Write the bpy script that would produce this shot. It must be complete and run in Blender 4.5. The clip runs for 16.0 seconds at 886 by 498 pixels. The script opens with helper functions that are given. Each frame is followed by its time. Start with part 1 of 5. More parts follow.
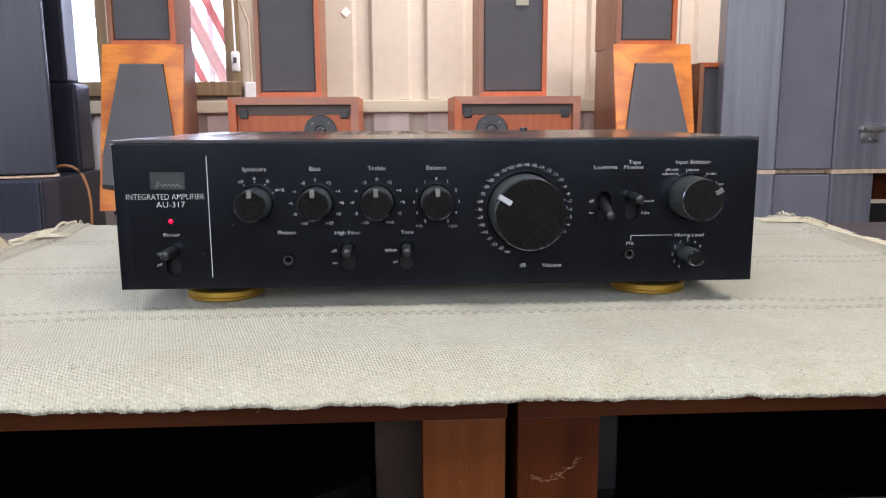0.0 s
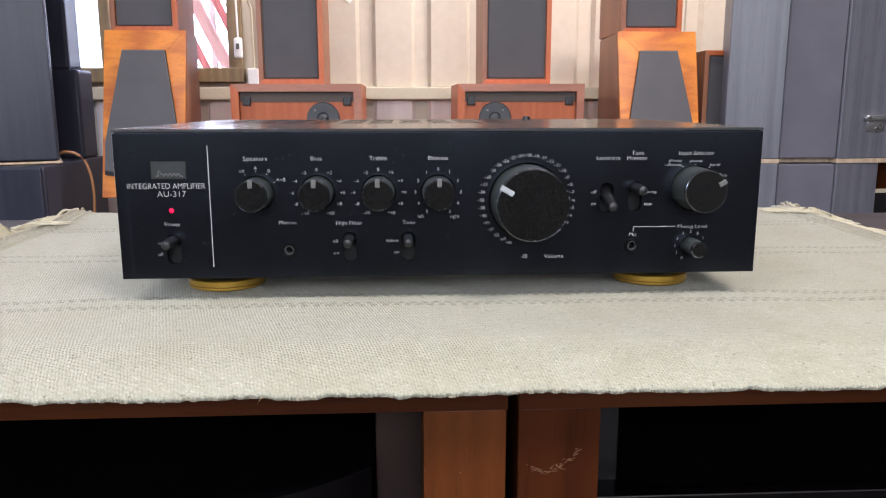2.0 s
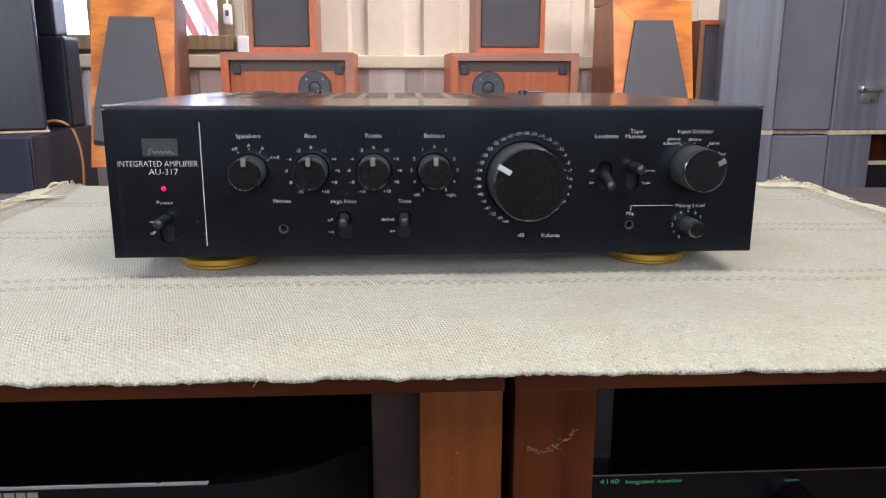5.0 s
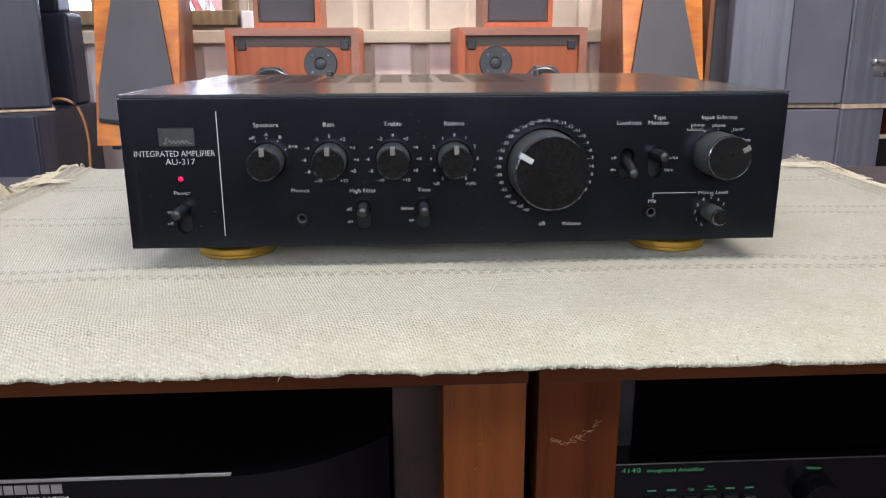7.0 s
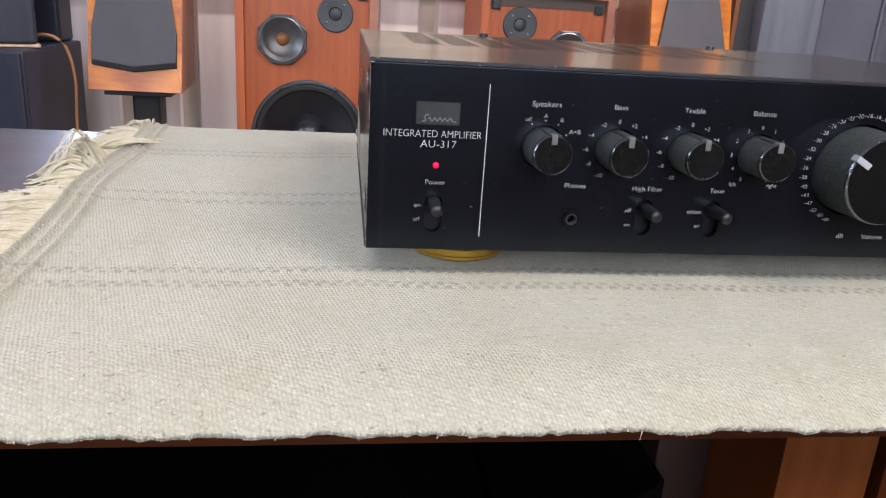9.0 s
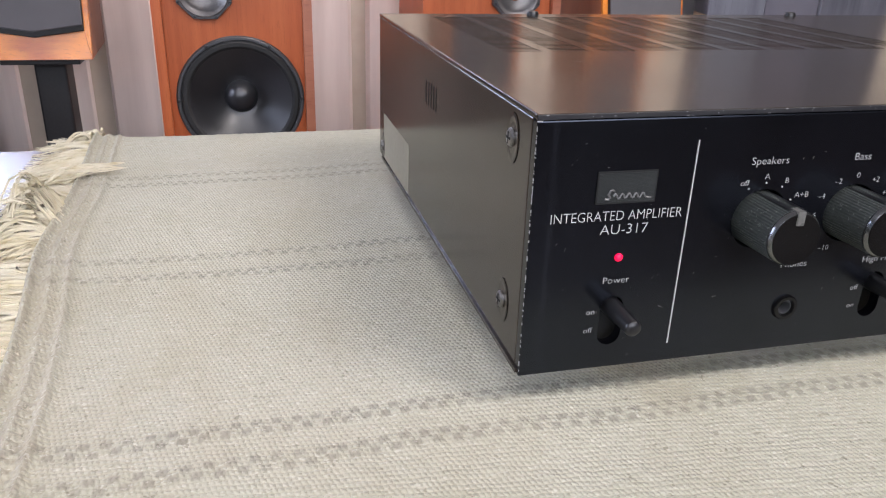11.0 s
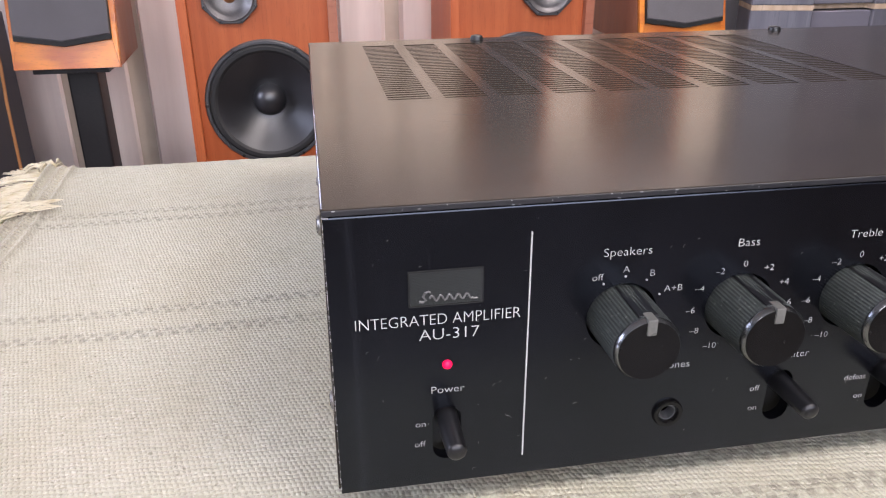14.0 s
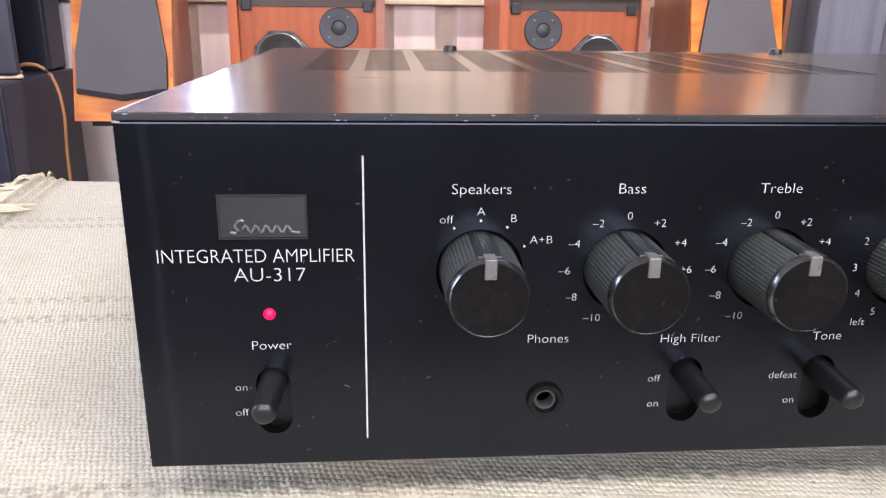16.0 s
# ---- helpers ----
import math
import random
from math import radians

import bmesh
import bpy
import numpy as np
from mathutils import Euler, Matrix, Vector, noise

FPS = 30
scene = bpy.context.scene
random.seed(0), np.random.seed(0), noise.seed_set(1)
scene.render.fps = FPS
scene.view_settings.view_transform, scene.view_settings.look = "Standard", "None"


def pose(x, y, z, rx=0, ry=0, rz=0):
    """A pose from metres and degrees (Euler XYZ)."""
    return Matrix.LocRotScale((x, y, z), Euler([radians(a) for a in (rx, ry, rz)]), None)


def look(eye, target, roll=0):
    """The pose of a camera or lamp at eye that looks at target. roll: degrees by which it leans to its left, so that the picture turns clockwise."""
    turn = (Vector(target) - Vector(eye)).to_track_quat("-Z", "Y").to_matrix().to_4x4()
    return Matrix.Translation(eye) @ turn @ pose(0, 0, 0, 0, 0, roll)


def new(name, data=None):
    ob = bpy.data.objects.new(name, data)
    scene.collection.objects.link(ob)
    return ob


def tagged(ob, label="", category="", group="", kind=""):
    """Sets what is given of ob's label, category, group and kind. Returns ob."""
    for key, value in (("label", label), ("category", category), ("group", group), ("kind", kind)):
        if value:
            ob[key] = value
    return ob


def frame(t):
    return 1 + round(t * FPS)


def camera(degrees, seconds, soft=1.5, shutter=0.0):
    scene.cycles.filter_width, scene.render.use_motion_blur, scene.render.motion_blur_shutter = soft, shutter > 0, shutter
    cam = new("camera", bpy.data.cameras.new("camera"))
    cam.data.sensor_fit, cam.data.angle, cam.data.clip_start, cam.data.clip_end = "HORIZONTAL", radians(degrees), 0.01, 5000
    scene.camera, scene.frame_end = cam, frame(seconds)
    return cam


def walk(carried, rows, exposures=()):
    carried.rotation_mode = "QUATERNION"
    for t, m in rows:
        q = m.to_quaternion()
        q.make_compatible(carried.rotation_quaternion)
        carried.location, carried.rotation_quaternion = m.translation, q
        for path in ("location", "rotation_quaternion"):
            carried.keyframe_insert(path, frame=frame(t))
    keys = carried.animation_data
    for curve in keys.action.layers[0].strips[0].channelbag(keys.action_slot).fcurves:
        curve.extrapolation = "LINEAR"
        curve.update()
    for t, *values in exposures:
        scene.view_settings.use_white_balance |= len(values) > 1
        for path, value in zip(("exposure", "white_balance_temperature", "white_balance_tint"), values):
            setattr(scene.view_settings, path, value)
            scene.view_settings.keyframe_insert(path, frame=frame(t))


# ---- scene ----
cam = camera(60.1, 16.0, 1.2)
PATH = [
    (0, (-0.027, -0.511, 0.731), (0.078, 1.458, 0.391), -0.3),
    (0.5, (-0.027, -0.509, 0.731), (0.076, 1.458, 0.387), -0.4),
    (1, (-0.027, -0.509, 0.732), (0.074, 1.457, 0.378), -0.3),
    (1.5, (-0.027, -0.509, 0.732), (0.073, 1.455, 0.37), -0.2),
    (2, (-0.026, -0.509, 0.733), (0.071, 1.454, 0.36), -0.1),
    (2.5, (-0.025, -0.506, 0.733), (0.074, 1.454, 0.352), -0.0),
    (3, (-0.026, -0.507, 0.734), (0.077, 1.452, 0.341), 0.1),
    (3.5, (-0.027, -0.507, 0.735), (0.082, 1.449, 0.331), 0.2),
    (4, (-0.028, -0.505, 0.735), (0.091, 1.447, 0.313), 0.2),
    (6.5, (-0.03, -0.501, 0.747), (0.079, 1.432, 0.247), -0.1),
    (7, (-0.039, -0.495, 0.748), (0.068, 1.433, 0.227), -0.2),
    (7.5, (-0.067, -0.48, 0.753), (0.059, 1.441, 0.212), 0.1),
    (8, (-0.113, -0.455, 0.755), (0.047, 1.456, 0.187), 0.9),
    (8.5, (-0.17, -0.421, 0.75), (0.034, 1.478, 0.157), 2.3),
    (9, (-0.228, -0.388, 0.746), (0.037, 1.495, 0.126), 3.6),
    (9.5, (-0.283, -0.341, 0.742), (0.055, 1.521, 0.095), 4.0),
    (9.7, (-0.294, -0.323, 0.744), (0.08, 1.528, 0.086), 4.0),
    (11.8, (-0.307, -0.204, 0.791), (0.177, 1.55, -0.038), 1.5),
    (12, (-0.3, -0.202, 0.795), (0.159, 1.556, -0.042), 1.0),
    (12.5, (-0.275, -0.2, 0.8), (0.121, 1.574, -0.034), 0.1),
    (13, (-0.255, -0.198, 0.8), (0.088, 1.595, -0.016), -0.4),
    (13.5, (-0.23, -0.199, 0.803), (0.089, 1.603, -0.004), -0.6),
    (14, (-0.215, -0.2, 0.792), (0.092, 1.606, -0.012), -0.3),
    (14.5, (-0.203, -0.195, 0.773), (0.084, 1.619, -0.018), 0.1),
    (15, (-0.184, -0.191, 0.757), (0.074, 1.648, 0.014), 0.9),
    (15.5, (-0.168, -0.189, 0.747), (0.049, 1.681, 0.072), 1.3),
    (16, (-0.149, -0.192, 0.7425), (0.001, 1.709, 0.1395), 0.85),
]
EXPOSURES = [(0, -0.08, 6250, 12), (4, -0.06, 6250, 12), (7, -0.03, 6250, 13), (9.5, -0.10, 6250, 14), (12, -0.02, 6350, 16), (14, 0.20, 6400, 19), (16, 0.46, 6400, 20)]
walk(cam, [(t, look(eye, target, roll)) for t, eye, target, roll in PATH], EXPOSURES)

# ---- world and light ----
world = bpy.data.worlds.new("sky")
scene.world = world
world.use_nodes = True
wn = world.node_tree.nodes
sky = wn.new("ShaderNodeTexSky")
sky.sky_type = 'NISHITA'
sky.sun_disc = False
sky.sun_elevation = radians(40)
sky.sun_rotation = radians(200)
world.node_tree.links.new(sky.outputs[0], wn["Background"].inputs[0])
wn["Background"].inputs[1].default_value = 0.12


def area_lamp(name, m, sx, sy, power, color):
    d = bpy.data.lights.new(name, 'AREA')
    d.shape, d.size, d.size_y, d.energy, d.color = 'RECTANGLE', sx, sy, power, color
    ob = new(name, d)
    ob.matrix_world = m
    return ob


sun = bpy.data.lights.new("sun", 'SUN')
sun.energy, sun.angle, sun.color = 2.5, radians(0.6), (1.0, 0.95, 0.88)
new("sun", sun).matrix_world = look((-3, 9, 8), (0, 2, 0))
# daylight of the unseen wide shop windows behind and beside the camera, and of the window in the far wall; unseen
# ceiling lamps are added for light from above
area_lamp("window_light_south", look((-0.15, -2.95, 1.62), (0.0, 0.5, 0.75)), 3.8, 1.1, 108, (0.88, 0.92, 1.0))
area_lamp("window_light_west", look((-3.12, 0.5, 1.5), (0.0, 0.2, 0.7)), 0.9, 1.2, 46, (0.74, 0.81, 1.0))
area_lamp("window_light_north", look((-0.87, 2.06, 1.42), (-0.8, 0.0, 0.6)), 0.52, 0.56, 8, (0.62, 0.72, 1.0))
for lx, power, tone in ((-0.9, 30, (0.97, 0.95, 0.98)), (0.9, 58, (1.0, 0.94, 0.88))):
    area_lamp("added_ceiling_light", pose(lx, -1.25, 2.52), 1.2, 0.6, power, tone)
# unseen lamps added to wash the far wall, tilted so that little reaches the runner
for lx, power in ((-0.95, 2), (0.85, 134)):
    area_lamp("added_wall_wash", look((lx, 1.50, 2.50), (lx, 2.12, 2.16)), 1.2, 0.09, power, (1.0, 0.92, 0.88))

# ---- materials ----


def mat_new(name):
    m = bpy.data.materials.new(name)
    m.use_nodes = True
    nt = m.node_tree
    return m, nt, nt.nodes["Principled BSDF"]


def coords(nt, scale=(1, 1, 1), rot=(0, 0, 0)):
    c, mp = nt.nodes.new("ShaderNodeTexCoord"), nt.nodes.new("ShaderNodeMapping")
    mp.inputs["Scale"].default_value, mp.inputs["Rotation"].default_value = scale, rot
    nt.links.new(c.outputs["Object"], mp.inputs[0])
    return mp.outputs[0]


def noise_tex(nt, vec, scale, detail=4.0, rough=0.55):
    n = nt.nodes.new("ShaderNodeTexNoise")
    n.inputs["Scale"].default_value, n.inputs["Detail"].default_value, n.inputs["Roughness"].default_value = scale, detail, rough
    nt.links.new(vec, n.inputs["Vector"])
    return n.outputs["Fac"]


def ramp(nt, fac, stops):
    r = nt.nodes.new("ShaderNodeValToRGB")
    r.color_ramp.elements[0].position, r.color_ramp.elements[0].color = stops[0][0], (*stops[0][1], 1)
    r.color_ramp.elements[1].position, r.color_ramp.elements[1].color = stops[-1][0], (*stops[-1][1], 1)
    for p, c in stops[1:-1]:
        r.color_ramp.elements.new(p).color = (*c, 1)
    nt.links.new(fac, r.inputs[0])
    return r.outputs[0]


def mix(nt, fac, a, b, mode='MIX'):
    n = nt.nodes.new("ShaderNodeMix")
    n.data_type, n.blend_type = 'RGBA', mode
    for sock, v in ((n.inputs[0], fac), (n.inputs[6], a), (n.inputs[7], b)):
        if isinstance(v, (int, float)):
            sock.default_value = v
        elif isinstance(v, tuple):
            sock.default_value = (*v, 1)
        else:
            nt.links.new(v, sock)
    return n.outputs[2]


def maths(nt, op, a, b=0.0, c=0.0):
    n = nt.nodes.new("ShaderNodeMath")
    n.operation = op
    for k, v in enumerate((a, b, c)):
        if isinstance(v, (int, float)):
            n.inputs[k].default_value = v
        else:
            nt.links.new(v, n.inputs[k])
    return n.outputs[0]


def bump(nt, bsdf, height, strength=0.3, distance=0.001):
    b = nt.nodes.new("ShaderNodeBump")
    b.inputs["Strength"].default_value, b.inputs["Distance"].default_value = strength, distance
    nt.links.new(height, b.inputs["Height"])
    nt.links.new(b.outputs[0], bsdf.inputs["Normal"])


def painted(name, dark, light, rough, scale=40.0, metal=0.0, relief=0.05, wear=None, spec=0.5, coat=0.0, smudge=None):
    """Paint, plastic or metal: a fine and a coarse variation, uneven gloss."""
    m, nt, b = mat_new(name)
    v = coords(nt)
    fine, coarse = noise_tex(nt, v, scale * 6, 3), noise_tex(nt, v, scale * 0.25, 4)
    col = ramp(nt, maths(nt, 'ADD', maths(nt, 'MULTIPLY', fine, 0.4), maths(nt, 'MULTIPLY', coarse, 0.6)), [(0.35, dark), (0.65, light)])
    if wear:
        col = mix(nt, maths(nt, 'MULTIPLY', maths(nt, 'GREATER_THAN', noise_tex(nt, v, scale * 9, 2), wear[1]), wear[2]), col, wear[0])
    if smudge:
        tone, stretch, low, amount = smudge
        rub = ramp(nt, noise_tex(nt, coords(nt, stretch), 1.0, 5, 0.62), [(low, (0, 0, 0)), (low + 0.14, (1, 1, 1))])
        col = mix(nt, maths(nt, 'MULTIPLY', rub, amount), col, tone)
    nt.links.new(col, b.inputs["Base Color"])
    nt.links.new(maths(nt, 'ADD', maths(nt, 'MULTIPLY', coarse, 0.16), rough - 0.08), b.inputs["Roughness"])
    b.inputs["Metallic"].default_value = metal
    b.inputs["Specular IOR Level"].default_value = spec
    b.inputs["Coat Weight"].default_value = coat
    bump(nt, b, fine, relief, 0.0005)
    return m


def wood(name, dark, light, rough, stretch=(14, 14, 1.2), coat=0.15, rot=(0, 0, 0), wave=0.22, spec=0.5, pores=0.3):
    """Veneer: long grain, pores and slow colour drift."""
    m, nt, b = mat_new(name)
    v = coords(nt, stretch, rot)
    grain, drift = noise_tex(nt, v, 2.4, 8, 0.62), noise_tex(nt, coords(nt), 3.0, 3)
    w = nt.nodes.new("ShaderNodeTexWave")
    w.inputs["Scale"].default_value, w.inputs["Distortion"].default_value, w.inputs["Detail"].default_value = 0.7, 9.0, 4.0
    nt.links.new(v, w.inputs["Vector"])
    f = maths(nt, 'ADD', maths(nt, 'MULTIPLY', grain, 0.62), maths(nt, 'MULTIPLY', w.outputs["Fac"], wave))
    f = maths(nt, 'ADD', f, maths(nt, 'MULTIPLY', drift, 0.2))
    pore = noise_tex(nt, coords(nt, tuple(5 * s for s in stretch), rot), 6, 2)
    col = ramp(nt, f, [(0.3, dark), (0.52, tuple((x + y) / 2 for x, y in zip(dark, light))), (0.75, light)])
    col = mix(nt, maths(nt, 'MULTIPLY', maths(nt, 'GREATER_THAN', pore, 0.62), pores), col, tuple(x * 0.6 for x in dark))
    nt.links.new(col, b.inputs["Base Color"])
    nt.links.new(maths(nt, 'ADD', maths(nt, 'MULTIPLY', grain, 0.2), rough - 0.1), b.inputs["Roughness"])
    b.inputs["Specular IOR Level"].default_value = spec
    b.inputs["Coat Weight"].default_value, b.inputs["Coat Roughness"].default_value = coat, 0.25
    bump(nt, b, pore, 0.08, 0.0004)
    return m


def fabric(name, dark, light, scale=900.0):
    """Speaker grille cloth: fine even weave."""
    m, nt, b = mat_new(name)
    v = coords(nt)
    fine, coarse = noise_tex(nt, v, scale, 2), noise_tex(nt, v, 9, 4)
    f = maths(nt, 'ADD', maths(nt, 'MULTIPLY', fine, 0.5), maths(nt, 'MULTIPLY', coarse, 0.5))
    nt.links.new(ramp(nt, f, [(0.35, dark), (0.65, light)]), b.inputs["Base Color"])
    b.inputs["Roughness"].default_value = 0.95
    b.inputs["Sheen Weight"].default_value = 0.25
    bump(nt, b, fine, 0.4, 0.001)
    return m


def glow(name, color, strength):
    m, nt, b = mat_new(name)
    b.inputs["Base Color"].default_value = (*color, 1)
    b.inputs["Emission Color"].default_value = (*color, 1)
    b.inputs["Emission Strength"].default_value = strength
    return m


# front plate: black anodised, wiped dull in patches, one pale vertical smear near its end and a few oily finger marks
m, nt, b = mat_new("black anodised aluminium")
v = coords(nt)
sep = nt.nodes.new("ShaderNodeSeparateXYZ")
nt.links.new(v, sep.inputs[0])
fine, coarse = noise_tex(nt, v, 700, 3), noise_tex(nt, v, 14, 5, 0.6)
haze = ramp(nt, noise_tex(nt, coords(nt, (26, 26, 14)), 1.0, 5, 0.6), [(0.38, (0, 0, 0)), (0.68, (1, 1, 1))])
base = ramp(nt, fine, [(0.3, (0.0011, 0.0011, 0.0016)), (0.7, (0.0020, 0.0020, 0.0028))])
base = mix(nt, maths(nt, 'MULTIPLY', haze, 0.30), base, (0.0064, 0.0066, 0.0090))
smear_x = maths(nt, 'ADD', sep.outputs[0], maths(nt, 'MULTIPLY', maths(nt, 'SUBTRACT', noise_tex(nt, coords(nt, (1, 1, 30)), 1.0, 3), 0.5), 0.004))
smear = maths(nt, 'SUBTRACT', 1.0, maths(nt, 'MINIMUM', 1.0, maths(nt, 'DIVIDE', maths(nt, 'ABSOLUTE', maths(nt, 'ADD', smear_x, 0.2078)), 0.0017)))
smear = maths(nt, 'MULTIPLY', smear, maths(nt, 'MULTIPLY', noise_tex(nt, coords(nt, (900, 900, 60)), 1.0, 4), 0.5))
base = mix(nt, smear, base, (0.016, 0.017, 0.021))
wipe = ramp(nt, noise_tex(nt, coords(nt, (260, 60, 60), (0, radians(-25), 0)), 1.0, 3), [(0.66, (0, 0, 0)), (0.74, (1, 1, 1))])
base = mix(nt, maths(nt, 'MULTIPLY', wipe, 0.25), base, (0.014, 0.0145, 0.018))
oily = ramp(nt, noise_tex(nt, coords(nt, (120, 120, 70), (0, radians(35), 0)), 1.0, 4), [(0.67, (0, 0, 0)), (0.74, (1, 1, 1))])
nt.links.new(base, b.inputs["Base Color"])
gloss = maths(nt, 'ADD', maths(nt, 'MULTIPLY', coarse, 0.14), 0.15)
nt.links.new(maths(nt, 'SUBTRACT', gloss, maths(nt, 'MULTIPLY', oily, 0.08)), b.inputs["Roughness"])
b.inputs["Specular IOR Level"].default_value = 0.48
b.inputs["Specular Tint"].default_value = (0.73, 0.83, 1.0, 1)
bump(nt, b, fine, 0.03, 0.0005)
M_PANEL = m
M_COVER = painted("black-brown semi-gloss steel paint", (0.025, 0.0192, 0.0142), (0.034, 0.0264, 0.0200), 0.175, 25, 0.0, 0.004, ((0.04, 0.034, 0.029), 0.82, 0.3), 0.45, 0.0, ((0.013, 0.0095, 0.0065), (26, 26, 26), 0.56, 0.55))
M_LIP = painted("dark folded lip", (0.012, 0.012, 0.014), (0.024, 0.023, 0.026), 0.40, 60, 0.0, 0.05, None, 0.4)
M_CHIP = painted("bare aluminium chips", (0.22, 0.22, 0.225), (0.46, 0.46, 0.47), 0.45, 200, 0.5)
M_MARK = painted("raised silver metal", (0.15, 0.15, 0.15), (0.24, 0.24, 0.24), 0.42, 120, 0.6)
M_RIM_SHADE = painted("taupe rim shade", (0.075, 0.050, 0.038), (0.10, 0.068, 0.052), 0.6, 30)
M_INSIDE = painted("chassis black", (0.008, 0.008, 0.008), (0.012, 0.012, 0.012), 0.8, 20)
M_PRINT = painted("white silkscreen ink", (0.35, 0.35, 0.345), (0.42, 0.42, 0.415), 0.6, 200)
M_KNOB = painted("dusty dark grey moulded knob", (0.021, 0.0252, 0.0238), (0.062, 0.070, 0.066), 0.36, 90, 0.0, 0.1, ((0.26, 0.27, 0.25), 0.655, 0.50), 0.5)
M_KNOBFACE = painted("satin black knob face", (0.0045, 0.0044, 0.0044), (0.0085, 0.0082, 0.0080), 0.19, 60, 0.0, 0.04, ((0.05, 0.049, 0.046), 0.745, 0.35), 0.22)
M_RIM = painted("polished chamfer", (0.13, 0.135, 0.14), (0.22, 0.226, 0.235), 0.24, 60, 0.95)
M_POINTER = painted("clear grey plastic pointer", (0.085, 0.085, 0.078), (0.145, 0.143, 0.132), 0.28, 200)
M_POINTER_L = painted("light grey plastic pointer", (0.26, 0.27, 0.28), (0.36, 0.37, 0.39), 0.3, 90)
M_LEVER = painted("black glossy lever", (0.005, 0.005, 0.006), (0.009, 0.009, 0.010), 0.34, 60)
M_BADGE = painted("grey ridged nameplate", (0.012, 0.013, 0.0135), (0.018, 0.020, 0.0205), 0.42, 200, 0.2, 0.2)
M_BADGE_L = painted("grey metal mesh", (0.021, 0.0235, 0.023), (0.033, 0.036, 0.0355), 0.40, 200, 0.2)
M_SILVER = painted("silver metal", (0.50, 0.50, 0.51), (0.62, 0.62, 0.63), 0.3, 80, 1.0)
M_STEEL = painted("screw steel", (0.16, 0.155, 0.15), (0.28, 0.27, 0.26), 0.32, 300, 1.0)
M_GOLD = painted("brushed gold anodised metal", (0.40, 0.24, 0.04), (0.54, 0.34, 0.065), 0.38, 120, 0.85)
M_LABEL = painted("yellowed paper label", (0.36, 0.33, 0.24), (0.44, 0.41, 0.31), 0.7, 60)
M_STICKER = painted("soiled paper sticker", (0.21, 0.19, 0.14), (0.28, 0.255, 0.195), 0.6, 60)
M_LED = glow("red lamp", (1.0, 0.0, 0.06), 0.6)
M_RUBBER = painted("black rubber", (0.012, 0.012, 0.012), (0.02, 0.02, 0.02), 0.75, 60)
M_RACK = wood("dark red-brown rack veneer", (0.029, 0.0072, 0.0020), (0.060, 0.0150, 0.0042), 0.36, (10, 10, 0.9), 0.0, spec=0.10)
M_RACKPOST = wood("orange-brown post veneer", (0.072, 0.0185, 0.0034), (0.118, 0.033, 0.0060), 0.42, (26, 26, 1.6), 0.02, wave=0.08, spec=0.18)
M_RACKTOP = wood("glossy dark red table top", (0.040, 0.013, 0.0055), (0.075, 0.025, 0.010), 0.40, (0.9, 12, 12), 1.0, spec=0.7)
M_RACKTOP.node_tree.nodes["Principled BSDF"].inputs["Coat Roughness"].default_value = 0.2
# rack insides: the shade of the cavity is put into a near-black wood colour
M_RACKIN = wood("rack wood darkened for shaded recesses", (0.004, 0.003, 0.0035), (0.009, 0.007, 0.0075), 0.5, spec=0.25)
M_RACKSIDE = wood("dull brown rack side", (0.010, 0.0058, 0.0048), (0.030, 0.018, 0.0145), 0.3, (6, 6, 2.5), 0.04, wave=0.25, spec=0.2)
M_BAND = wood("brown veneer edge band", (0.032, 0.0080, 0.0024), (0.056, 0.0155, 0.0045), 0.40, (0.9, 12, 12), 0.0, spec=0.1)
M_GREEN_D = painted("dim green print", (0.018, 0.095, 0.045), (0.025, 0.12, 0.055), 0.6, 90)
M_BLACKBOX = painted("black glossy hi-fi case", (0.0016, 0.0013, 0.0019), (0.0032, 0.0028, 0.0036), 0.2, 30, spec=0.14)
M_GREEN = painted("green print", (0.04, 0.24, 0.10), (0.055, 0.30, 0.13), 0.6, 90)
M_WALNUT = wood("walnut speaker veneer", (0.43, 0.098, 0.030), (0.55, 0.145, 0.046), 0.42, (18, 18, 1.0), 0.05, wave=0.12, spec=0.35)
M_WALNUT_RIM = wood("mitred walnut rim", (0.30, 0.10, 0.055), (0.42, 0.16, 0.09), 0.40, (0.9, 12, 12), 0.15)
M_ORANGE = wood("honey-orange flamed veneer", (0.40, 0.092, 0.007), (0.70, 0.225, 0.020), 0.33, (3, 3, 16), 0.4, wave=0.34)
M_SIDE = wood("brown side veneer", (0.22, 0.075, 0.034), (0.31, 0.12, 0.055), 0.45, (12, 12, 0.8), 0.1)
M_GRILLE = fabric("charcoal grille cloth", (0.073, 0.069, 0.074), (0.094, 0.089, 0.095))
M_GRILLE_W = fabric("grey-violet grille cloth", (0.116, 0.110, 0.136), (0.148, 0.141, 0.170))
M_ASH = wood("black-stained ash", (0.017, 0.018, 0.031), (0.044, 0.046, 0.068), 0.38, (14, 14, 0.5), 0.0, wave=0.04, spec=0.5)
M_ASH_L = wood("grey-black ash of the wide cabinet", (0.098, 0.098, 0.120), (0.222, 0.221, 0.254), 0.42, (11, 11, 0.5), 0.1, wave=0.08)
M_STRIP = wood("pale plywood strip", (0.44, 0.31, 0.20), (0.60, 0.46, 0.33), 0.6)
M_CONE = painted("black satin cone", (0.011, 0.011, 0.013), (0.018, 0.018, 0.021), 0.34, 60, 0.0, 0.03, None, 0.95)
M_FRAME = painted("dark grey driver frame", (0.045, 0.046, 0.049), (0.070, 0.071, 0.075), 0.45, 60)
